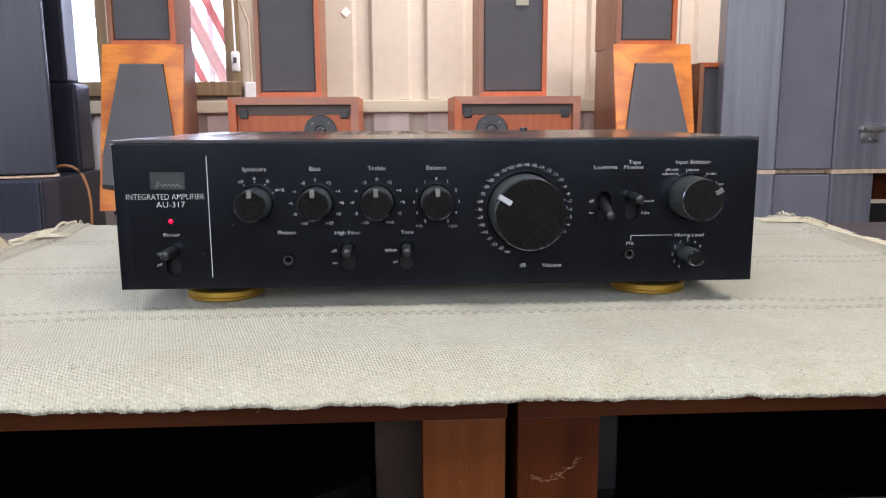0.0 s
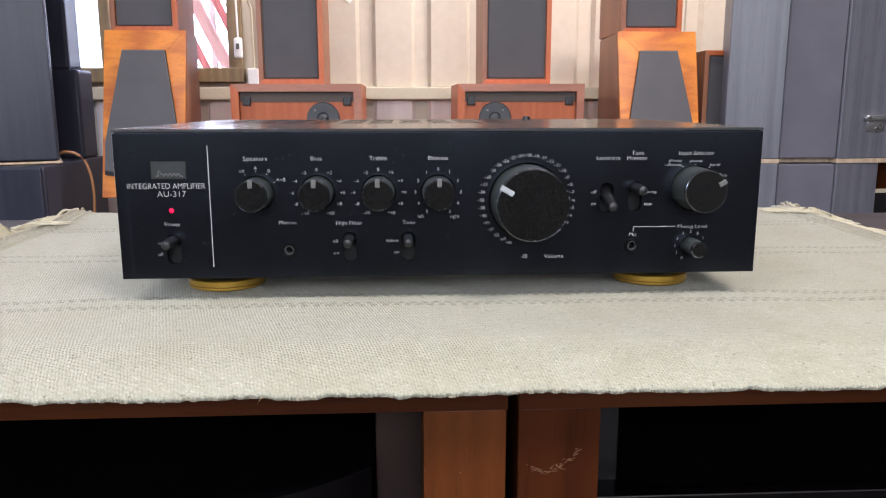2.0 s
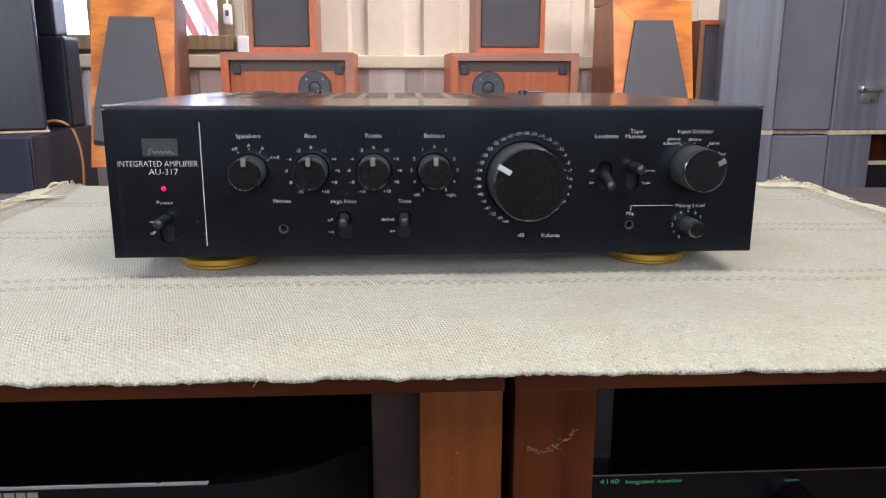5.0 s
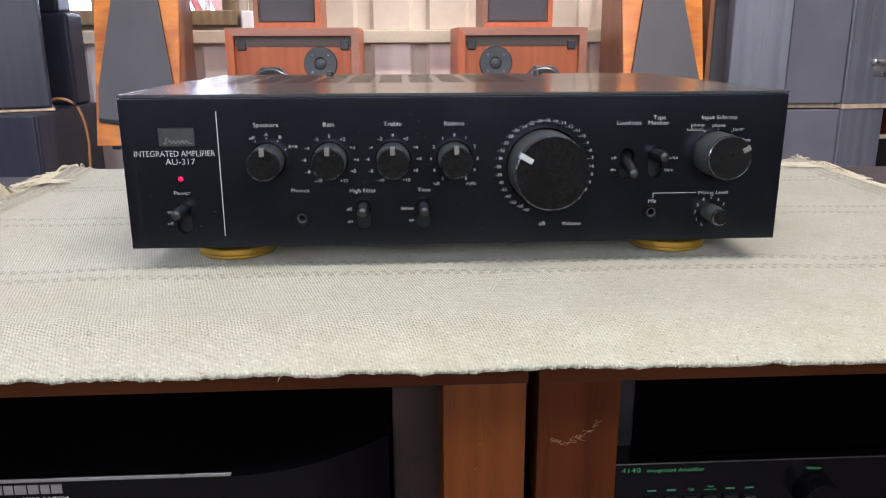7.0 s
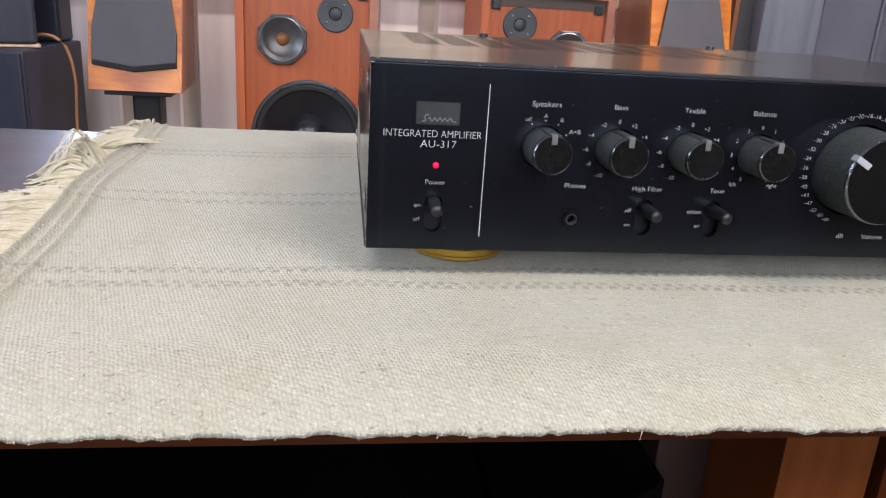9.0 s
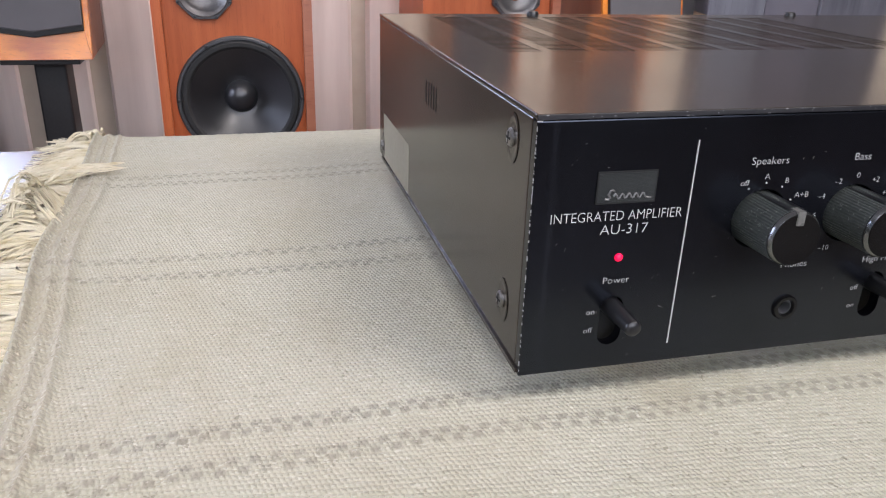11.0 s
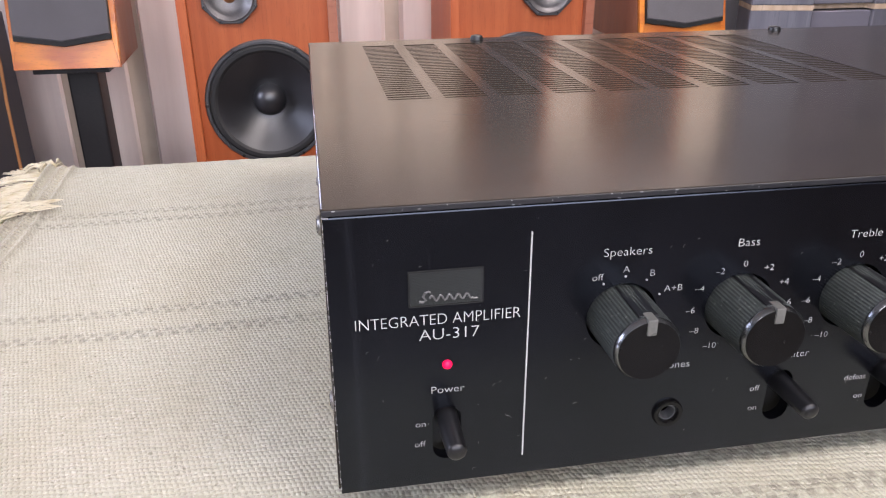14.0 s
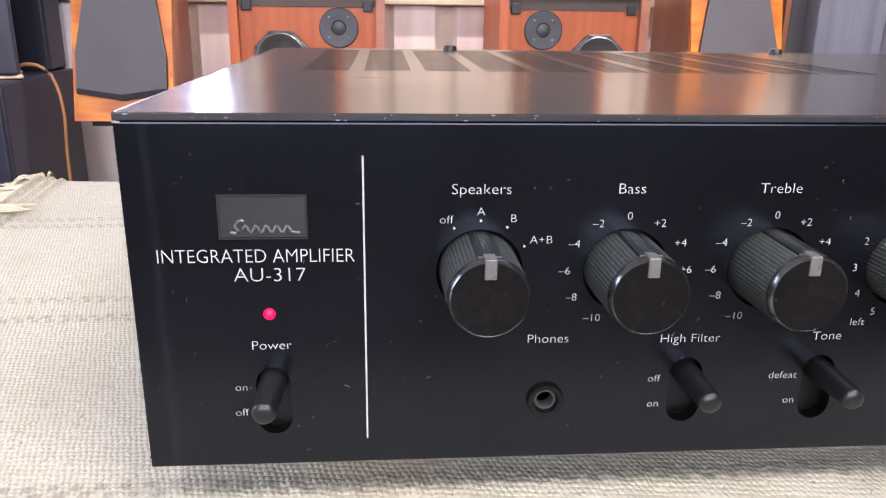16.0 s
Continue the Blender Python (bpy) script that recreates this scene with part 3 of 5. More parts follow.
    for dx in (-0.887, -0.770):
        part("white_post", tube(bmesh.new(), [(dx, FY + 0.5, 0.0), (dx, FY + 0.5, 1.55)], 0.012, 0.012, 10), M_WHITE, fr)
    # pull switch hanging on its cord beside the window, cables down the wall
    sw = tagged(empty("pull_switch", -0.575, FY - 0.05, 0.88), "white plastic pull switch hanging on a cord", "switch")
    part("switch_body", new_box(-0.577, -0.550, FY - 0.062, FY - 0.04, 0.880, 0.945, 0.008, 3), M_WHITE, sw, smooth=True)
    part("rocker", new_box(-0.569, -0.558, FY - 0.0655, FY - 0.061, 0.908, 0.926, 0.002), M_FRAME, sw)
    part("cord", tube(bmesh.new(), [(-0.5635, FY - 0.051, 0.94), (-0.568, FY - 0.05, 1.3), (-0.575, FY - 0.03, 1.9)], 0.0035), M_WHITE, sw)
    cb = tagged(part("wall_cable", tube(bmesh.new(), [(-0.62, FY - 0.045, 2.0), (-0.560, FY - 0.030, 1.14), (-0.523, FY - 0.022, 1.04), (-0.521, FY - 0.022, 0.848)], 0.0045), M_LEDGE), "beige cable running down the cream wall", "cable")
    tagged(part("socket_box", new_box(-0.541, -0.506, FY - 0.04, FY - 0.0005, 0.7890, 0.848, 0.004), M_WHITE), "small white socket box standing on the ledge", "socket")
    tagged(part("paper_tag", prism(bmesh.new(), [(-0.220, 1.074), (-0.203, 1.056), (-0.186, 1.074), (-0.203, 1.092)], FY - 0.0185, FY - 0.0165), M_PAPER), "small white paper tag stuck on the siding", "tag")


room()

# ---- the two racks that carry the runner ----
TZ = 0.5945  # table top


def rack(x0, x1, name, label, post_right, mat_post, mat_side):
    r = tagged(empty(name, (x0 + x1) / 2, 0.2, 0), label, "rack")
    part("top_board", new_box(x0, x1, -0.0965, 0.440, 0.5605, TZ, 0.003), M_RACKTOP, r)
    part("edge_band", new_box(x0, x1, -0.0978, -0.0968, 0.5605, 0.5925, 0.0004, 1), M_BAND, r, "brown veneer edge band")
    pw = 0.049
    for px in ((x0, x0 + pw), (x1 - pw, x1)):
        inner = (px[0] > x0)
        near = (inner == post_right)
        part("front_post", new_box(px[0] + 0.0005, px[1] - 0.0005, -0.095, -0.030, 0.0, 0.560, 0.0008), mat_post if near else M_RACK, r)
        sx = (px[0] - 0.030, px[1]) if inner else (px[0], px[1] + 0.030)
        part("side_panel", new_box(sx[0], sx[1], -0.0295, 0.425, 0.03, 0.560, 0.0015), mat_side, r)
    for sx in (x0 + 0.0795, x1 - 0.0795):
        for k, pz in enumerate((0.547, 0.5385)):
            part("shelf_pin_hole", new_box(sx - 0.0006, sx + 0.0006, 0.012, 0.018 - 0.003 * k, pz - 0.001 - 0.002 * k, pz + 0.001), M_RUBBER, r)
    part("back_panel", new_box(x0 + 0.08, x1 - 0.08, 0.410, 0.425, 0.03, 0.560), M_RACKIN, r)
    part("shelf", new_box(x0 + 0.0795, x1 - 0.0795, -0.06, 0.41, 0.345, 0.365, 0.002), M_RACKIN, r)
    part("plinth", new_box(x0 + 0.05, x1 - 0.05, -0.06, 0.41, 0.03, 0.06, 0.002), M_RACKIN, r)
    return r


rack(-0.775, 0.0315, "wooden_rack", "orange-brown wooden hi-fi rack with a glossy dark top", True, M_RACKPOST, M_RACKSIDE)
# this rack's inner sides also take the wood with shade in its colour
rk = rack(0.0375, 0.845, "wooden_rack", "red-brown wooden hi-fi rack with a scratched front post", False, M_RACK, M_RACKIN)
bm = bmesh.new()
for k in range(48):
    a, t = random.uniform(-0.5, 0.9), random.random()
    cx, cz = 0.043 + 0.030 * t, 0.521 + 0.022 * (t - 0.45) ** 2 + 0.010 * max(0.0, t - 0.4) + random.gauss(0, 0.0012)
    ln = random.uniform(0.0004, 0.0034)
    tube(bm, [(cx, -0.0951, cz), (cx + ln * math.cos(a), -0.0953, cz + ln * math.sin(a))], 0.00022, 0.0001, 4)
part("scratch", bm, M_SCRATCH, rk, "pale splintered scratch on the post")
bm = bmesh.new()
for k in range(12):
    px, pz = random.uniform(-0.017, 0.029), random.uniform(0.40, 0.55)
    prism(bm, ngon(px, pz, random.uniform(0.0002, 0.0005), 5), -0.0952, -0.0949)
tagged(part("chip", bm, M_SCRATCH, bpy.data.objects["wooden_rack"], "tiny pale chips in the veneer"), kind="stuff")

# ---- machines standing in the racks ----


def disc_player():
    p = tagged(empty("disc_player", -0.27, 0.1, 0.365), "black disc player with a silver edge line in the rack", "disc player")
    part("case", new_box(-0.50, -0.1458, -0.062, 0.25, 0.372, 0.492, 0.003), M_BLACKBOX, p)
    part("front_panel", new_box(-0.50, -0.1455, -0.070, -0.0625, 0.372, 0.4925, 0.001), M_BLACKBOX, p)
    part("edge_line", new_box(-0.50, -0.1455, -0.0715, -0.0702, 0.4918, 0.4942, 0.0003), M_SILVER, p, "bright silver edge line")
    bm = bmesh.new()
    pts = [(-0.1450 + 0.095 * i / 10, -0.078 + 0.030 * (i / 10) ** 2) for i in range(11)] + [(-0.05, 0.20), (-0.145, 0.20)]
    lo, hi = [bm.verts.new((x, y, 0.372)) for x, y in pts], [bm.verts.new((x, y, 0.4955 + 0.008 * ((x + 0.145) / 0.095) ** 2)) for x, y in pts]
    for i in range(len(pts)):
        bm.faces.new((lo[i], lo[(i + 1) % len(pts)], hi[(i + 1) % len(pts)], hi[i]))
    bm.faces.new(lo), bm.faces.new(hi)
    part("curved_end", bm, M_BLACKBOX, p)
    x = -0.300
    for wd in (0.0085, 0.007, 0.0055, 0.007, 0.0065, 0.0055, 0.0065):
        part("mark_bar", new_box(x, x + wd, -0.0708, -0.0702, 0.4835, 0.4895), M_SILVER, p)
        x += wd + 0.0009
    words("CD PLAYER SA8004", -0.266, -0.0706, 0.4805, 0.0016, p, M_PRINT, 0.042)
    for k in range(4):
        part("foot", lathe(bmesh.new(), [(0.018, 0.0), (0.02, 0.002), (0.02, 0.007)], (-0.46, -0.1)[k % 2], (-0.03, 0.21)[k // 2], 0.365, 20, axis='Z'), M_RUBBER, p)


def lower_amplifier():
    p = tagged(empty("lower_amplifier", 0.30, 0.1, 0.365), "black amplifier with green lettering in the rack", "amplifier")
    part("case", new_box(0.091, 0.52, -0.050, 0.25, 0.372, 0.480, 0.002), M_BLACKBOX, p)
    part("front_panel", new_box(0.089, 0.522, -0.060, -0.0505, 0.372, 0.4845, 0.0008), M_BLACKBOX, p)
    part("edge_line", new_box(0.089, 0.522, -0.0606, -0.0602, 0.4836, 0.4843), M_STEEL, p, "fine bright top edge")
    words("4140", 0.1068, -0.0605, 0.4795, 0.0032, p, M_GREEN, 0.0125)
    words("Integrated Amplifier", 0.1365, -0.0605, 0.4790, 0.0027, p, M_GREEN, 0.0375)
    words("CD", 0.1475, -0.0605, 0.4640, 0.0017, p, M_GREEN)
    words("tape", 0.1605, -0.0605, 0.4660, 0.0015, p, M_GREEN)
    words("monitor", 0.1605, -0.0605, 0.4638, 0.0015, p, M_GREEN)
    words("Volume", 0.2290, -0.0605, 0.4770, 0.0020, p, M_GREEN)
    for x in (0.1215, 0.1345, 0.1740, 0.1870):
        part("printed_bar", new_box(x - 0.003, x + 0.003, -0.0605, -0.0601, 0.4634, 0.4645), M_GREEN_D, p)
    for x in (0.1215, 0.1345, 0.1475, 0.1605, 0.1740, 0.1870):
        part("button", new_box(x - 0.004, x + 0.004, -0.064, -0.0601, 0.452, 0.459, 0.0008), M_LEVER, p)
    part("volume_knob", lathe(bmesh.new(), [(0.0135, 0.0), (0.013, -0.014), (0.0122, -0.0152), (0.0, -0.0152)][:3], 0.2300, 0.4605, -0.0602, 40), M_BLACKBOX, p, smooth=True)
    for k in range(4):
        part("foot", lathe(bmesh.new(), [(0.018, 0.0), (0.02, 0.002), (0.02, 0.007)], (0.13, 0.48)[k % 2], (-0.02, 0.21)[k // 2], 0.365, 20, axis='Z'), M_RUBBER, p)


disc_player()
lower_amplifier()

# ---- the woven runner ----


def smooth_noise(nx, ny, cells, rng):
    """Value noise on a grid."""
    g = rng.random((cells[1] + 2, cells[0] + 2))
    u, v = np.linspace(0, cells[0], nx), np.linspace(0, cells[1], ny)
    iu, iv = u.astype(int), v.astype(int)
    fu, fv = u - iu, v - iv
    fu, fv = fu * fu * (3 - 2 * fu), fv * fv * (3 - 2 * fv)
    a = g[iv][:, iu] * (1 - fu) + g[iv][:, iu + 1] * fu
    c = g[iv + 1][:, iu] * (1 - fu) + g[iv + 1][:, iu + 1] * fu
    return a * (1 - fv[:, None]) + c * fv[:, None] - 0.5


def runner():
    rng = np.random.default_rng(4)
    nx, ny = 640, 460
    u, v = np.meshgrid(np.linspace(0, 1, nx), np.linspace(0, 1, ny))
    edge = smooth_noise(nx, 1, (40, 1), rng)[0] * 0.0022 + smooth_noise(nx, 1, (230, 1), rng)[0] * 0.0008
    y = -0.1245 + edge * (1 - v) ** 8 + v * (0.4535 + 0.1245)
    xl = -0.408 - 0.055 * np.clip(y, -0.13, 0.5) - 0.007 * np.exp(-((y - 0.215) / 0.065) ** 2) + 0.001 * np.sin(y * 31)
    xr = 0.442 + 0.05 * np.clip(y, -0.13, 0.5)
    x = xl + u * (xr - xl)
    # staggered knots of the weave
    sel = np.clip((-0.092 - y) / 0.02, 0, 1)
    lump = smooth_noise(nx, ny, (300, 240), rng)
    z = 0.5994 + 0.0005 * lump + sel * 0.0010 * smooth_noise(nx, ny, (210, 150), rng)
    for yb in (-0.006, 0.014, 0.157, 0.182, 0.322, 0.340):
        z += 0.0005 * np.exp(-((y - yb) / 0.004) ** 2) * (np.sin(x * 700) > -0.1)
    # soft undulation away from the amplifier, the fall over the front and back edges, thick rolled hems
    z += 0.0022 * smooth_noise(nx, ny, (9, 7), rng) * np.clip((-y - 0.02) / 0.06, 0, 1) + 0.0014 * smooth_noise(nx, ny, (14, 10), rng) * np.clip((np.abs(x) - 0.26) / 0.08, 0, 1)
    # the weave swells under the amplifier's pucks
    z += 0.0023 * np.clip((y + 0.03) / 0.045, 0, 1) * np.clip((0.275 - np.abs(x)) / 0.06, 0, 1) * np.clip((0.38 - y) / 0.08, 0, 1)
    z -= 0.0165 * np.clip((-0.073 - y) / 0.0515, 0, 1) ** 2
    z += 0.0035 * np.clip((y - 0.38) / 0.05, 0, 1) - 0.010 * np.clip((y - 0.442) / 0.0115, 0, 1) ** 1.5
    hem = np.minimum(x - xl, xr - x)
    z += 0.0040 * np.exp(-((hem - 0.002) / 0.0024) ** 2) + 0.0024 * np.exp(-((hem - 0.0115) / 0.0026) ** 2) + 0.0030 * np.exp(-((hem - 0.020) / 0.0022) ** 2)
    z += 0.0009 * ((hem < 0.018) & (np.sin(y * 1250 + 3 * np.sin(x * 300)) > 0)) - 0.0006
    top = np.stack([x, y, z], -1).reshape(-1, 3)
    idx = np.arange(nx * ny).reshape(ny, nx)
    quads = np.stack([idx[:-1, :-1], idx[:-1, 1:], idx[1:, 1:], idx[1:, :-1]], -1).reshape(-1, 4)
    # underside along the rim: a thick lip all round
    rim = np.concatenate([idx[0, :], idx[1:, -1], idx[-1, -2::-1], idx[-2:0:-1, 0]])
    low = top[rim] + np.array([0, 0.0012, -0.0030])
    low[:, 2] = np.where((low[:, 1] > -0.095) & (low[:, 1] < 0.438), np.maximum(low[:, 2], TZ + 0.0003), low[:, 2])
    inner = low.copy()
    inner[:, 1] = np.clip(inner[:, 1], -0.0972, 0.4405)
    inner[:, 2] = np.where(low[:, 1] != inner[:, 1], np.minimum(TZ - 0.006, low[:, 2] + 0.004), inner[:, 2])
    n0, n1, k = len(top), len(rim), len(rim)
    r0, r1, r2 = rim, n0 + np.arange(k), n0 + k + np.arange(k)
    s1 = np.stack([r0, r1, np.roll(r1, -1), np.roll(r0, -1)], -1)
    s2 = np.stack([r1, r2, np.roll(r2, -1), np.roll(r1, -1)], -1)
    verts, faces = np.concatenate([top, low, inner]), np.concatenate([quads, s1, s2])
    me = bpy.data.meshes.new("woven_runner")
    me.vertices.add(len(verts)), me.loops.add(faces.size), me.polygons.add(len(faces))
    me.vertices.foreach_set("co", verts.astype(np.float32).ravel())
    me.loops.foreach_set("vertex_index", faces.astype(np.int32).ravel())
    me.polygons.foreach_set("loop_start", np.arange(0, faces.size, 4, dtype=np.int32))
    me.polygons.foreach_set("loop_total", np.full(len(faces), 4, dtype=np.int32))
    me.update(calc_edges=True)
    me.validate()
    hem_all = np.concatenate([hem.ravel(), hem.ravel()[rim], hem.ravel()[rim]])
    me.attributes.new("hem_distance", 'FLOAT', 'POINT').data.foreach_set("value", hem_all.astype(np.float32))
    me.shade_smooth()
    me.materials.append(M_CLOTH)
    cloth = tagged(new("woven_runner", me), "ivory handwoven wool runner with knotted fringes over the racks", "rug")

    def edge_x(side, yy):
        if side > 0:
            return 0.442 + 0.05 * yy
        return -0.408 - 0.055 * yy - 0.007 * math.exp(-((yy - 0.215) / 0.065) ** 2) + 0.001 * math.sin(yy * 31)

    def yarn(bm, p, ang, length, lift, drop=0.005):
        """Three plies that wander together and fray apart towards the tip."""
        bend, phase, amp = random.uniform(-0.8, 0.8), random.uniform(0, 6.3), random.uniform(0.15, 0.5)
        for ply in range(3):
            q, pts = Vector(p) + Vector((random.uniform(-1, 1), random.uniform(-1, 1), random.uniform(0, 1))) * 0.0009, []
            sway = random.uniform(-0.30, 0.30)
            for k in range(8):
                f = k / 7
                a = ang + bend * f + amp * math.sin(phase + 6 * f) + sway * f
                z = q.z + lift * math.sin(math.pi * min(f * 1.08, 1)) - drop * f
                pts.append((q.x, q.y, max(z, TZ + 0.0009)))
                q = q + Vector((math.cos(a), math.sin(a), 0)) * (length / 7)
            tube(bm, pts, random.uniform(0.00055, 0.0009), 0.0003, 4)

    for side in (-1, 1):
        bm = bmesh.new()
        out = math.pi if side < 0 else 0.0
        yy = -0.115
        while yy < 0.446:
            xe = edge_x(side, yy)
            thin = math.exp(-((yy - 0.200) / 0.018) ** 2) if side < 0 else math.exp(-((yy - 0.33) / 0.02) ** 2)
            tuft = math.exp(-((yy - 0.262) / 0.022) ** 2) if side < 0 else math.exp(-((yy - 0.42) / 0.025) ** 2)
            full = 0.052 if yy < 0.17 else 0.042
            lean = 0.22 * math.sin(yy * 41 + side) + 0.2 * math.sin(yy * 97)
            for k in range(round(8 - 5 * thin + 3 * tuft)):
                p = (xe + side * random.uniform(-0.004, 0.002), yy + random.uniform(-0.0035, 0.0035), 0.5975 + random.uniform(-0.0012, 0.0024))
                yarn(bm, p, out + lean - side * 0.5 * tuft + random.uniform(-0.3, 0.3), full * random.uniform(0.65, 1.12) * (1 - 0.5 * thin),
                     random.uniform(0.0, 0.003) + tuft * random.uniform(0.010, 0.032) * (1.0 if side < 0 else 0.25))
            yy += 0.0066
        # a bundle lying back over the weave, tapered to its twisted tip
        y0, tip = (0.335, Vector((-0.398, 0.352, 0.6012))) if side < 0 else (0.395, Vector((0.413, 0.405, 0.6012)))
        for k in range(46):
            root = Vector((edge_x(side, y0) + side * random.uniform(0.002, 0.018), y0 + random.uniform(-0.013, 0.013), 0.5985 + random.uniform(0, 0.002)))
            w, ph = random.uniform(-0.0075, 0.0075), random.uniform(0, 6.3)
            end, pts = tip + Vector((side * random.uniform(-0.004, 0.034), random.uniform(-0.009, 0.009), 0)), []
            for i in range(9):
                f = i / 8
                q = root.lerp(end, f)
                pts.append((q.x, q.y + w * math.sin(math.pi * f) + 0.0026 * math.sin(ph + 7 * f), q.z + 0.0025 + (0.0030 - 0.25 * abs(w)) * math.sin(math.pi * f ** 0.7)))
            tube(bm, pts, random.uniform(0.0005, 0.0008), 0.00035, 4)
        # the curled corner
        for k in range(26):
            p = (edge_x(side, 0.445) + random.uniform(-0.004, 0.006), 0.444 + random.uniform(-0.008, 0.008), 0.597)
            yarn(bm, p, (2.3 if side < 0 else 0.8) + random.uniform(-0.7, 0.7), random.uniform(0.016, 0.034), random.uniform(0.004, 0.011), 0.003)
        tagged(part("fringe", bm, M_FRINGE, cloth, "loose cream wool fringe", True), kind="stuff")
    bm = bmesh.new()
    for k in range(1700):
        i = random.randrange(nx)
        p = top[i]
        d = Vector((random.uniform(-0.6, 0.6), random.uniform(-1, 0.1), random.uniform(-0.6, 0.5))).normalized()
        ln = random.uniform(0.0005, 0.0012) if k % 800 else random.uniform(0.004, 0.007)
        q = Vector((p[0], p[1] + 0.0012, p[2] - random.uniform(0, 0.0028)))
        tube(bm, [q, q + d * ln * 0.5, q + d * ln + Vector((0, 0, -0.25 * ln))], 0.00022, 0.0001, 3)
    tagged(part("edge_fuzz", bm, M_FRINGE, cloth, "short stray wool fibres"), kind="stuff")


runner()

# ---- the amplifier on the runner ----
PZ0, PZ1, HW, DEEP = 0.618, 0.7148, 0.215, 0.304


def stand_pucks():
    for k, (x, y) in enumerate(((-0.158, 0.053), (0.159, 0.053), (-0.158, 0.265), (0.159, 0.265))):
        prof = [(0.0265, 0.0), (0.0275, 0.0009), (0.0275, 0.0024), (0.0269, 0.0028), (0.0275, 0.0032), (0.0275, 0.0066), (0.0264, 0.0076)]
        ob = part("isolation_puck", lathe(bmesh.new(), prof, x, y, 0.6022, 56, axis='Z'), M_GOLD, smooth=True)
        tagged(ob, "round gold metal isolation puck under the amplifier", "audio foot", "pucks under the amplifier")


def knob(amp, name, x, z, r, depth, angle, pointer_len, pointer_w, flutes, mat_pointer, gap=0.0018):
    n = flutes * 4
    def wob(k, i):
        return -0.00016 if (k in (1, 2) and i % 4 in (0, 1)) else 0.0
    prof = [(r * 1.03, 0.004), (r * 1.03, -0.0005), (r, -depth + 0.0012)]
    body = part("knob", lathe(bmesh.new(), prof + [(r * 0.985, -depth + 0.0012)], x, z, 0, n, wob), M_KNOB, amp, name)
    part("rim", lathe(bmesh.new(), [(r * 1.006, -depth + 0.0020), (r * 1.003, -depth + 0.0012), (r - 0.0008, -depth), (r - 0.0011, -depth + 0.0001)], x, z, 0, 64, caps=(False, False)), M_RIM, body, "bright turned chamfer", True)
    part("face", lathe(bmesh.new(), [(r - 0.0009, -depth + 0.0004), (r - 0.0009, -depth - 0.00012), (r * 0.3, -depth - 0.00005)], x, z, 0, 64), M_KNOBFACE, body)
    c, s = math.cos(angle), math.sin(angle)
    def turned(bm):
        for v in bm.verts:
            dx, dz = v.co.x, v.co.z
            v.co.x, v.co.z = x + dx * c - dz * s, z + dx * s + dz * c
        return bm
    part("pointer", turned(new_box(r - pointer_len, r * 1.02, -depth - 0.0006, -depth + 0.0045, -pointer_w / 2, pointer_w / 2, 0.0004)), mat_pointer, body, "pale pointer")
    if r < 0.02:
        part("pointer_groove", turned(new_box(r * 0.90, r * 1.005, -depth + 0.0026, 0.001, -r * 0.30, r * 0.30, 0.0004)), M_LEVER, body)
    return body


def lever(amp, x, z, length=0.0178, r=0.0031, drop=0.0):
    prof = [(r * 1.25, 0.008), (r * 1.18, 0.0), (r, -length + 0.0009), (r * 0.93, -length + 0.0003), (r * 0.80, -length - 0.0001), (r * 0.4, -length - 0.0005)]
    bm = lathe(bmesh.new(), prof, x, z, 0, 28)
    for v in bm.verts:
        v.co.z += drop * (v.co.y + length) / length
    part("lever", bm, M_LEVER, amp, "glossy black lever", True)


def jack(amp, x, z, r=0.0053):
    prof = [(r, 0.002), (r, -0.0008), (r * 0.92, -0.0014), (r * 0.70, -0.0014), (r * 0.62, -0.0006), (r * 0.60, 0.011), (r * 0.2, 0.011)]
    j = part("jack", lathe(bmesh.new(), prof, x, z, 0, 36), M_KNOBFACE, amp, "black ringed socket", True)
    part("contact_ring", lathe(bmesh.new(), [(r * 0.59, 0.0002), (r * 0.56, -0.0002), (r * 0.48, -0.0002), (r * 0.46, 0.004)], x, z, 0, 32, caps=(False, False)), M_FRAME, j, "thin metal ring", True)


KNOBS = {"speakers": (-0.124, 0.6752), "bass": (-0.0842, 0.6752), "treble": (-0.0437, 0.6752), "balance": (-0.0040, 0.6752)}
VOL, INP, MIX_ = (0.0556, 0.6688), (0.1695, 0.6765), (0.1690, 0.6370)
SLOTS = ((-0.180, 0.638, 0.6435), (-0.0637, 0.6385, 0.6435), (-0.0243, 0.6385, 0.6435), (0.1100, 0.6705, 0.6660), (0.1293, 0.6710, 0.6765))
JACKS = ((-0.1042, 0.6365), (0.1288, 0.6372))


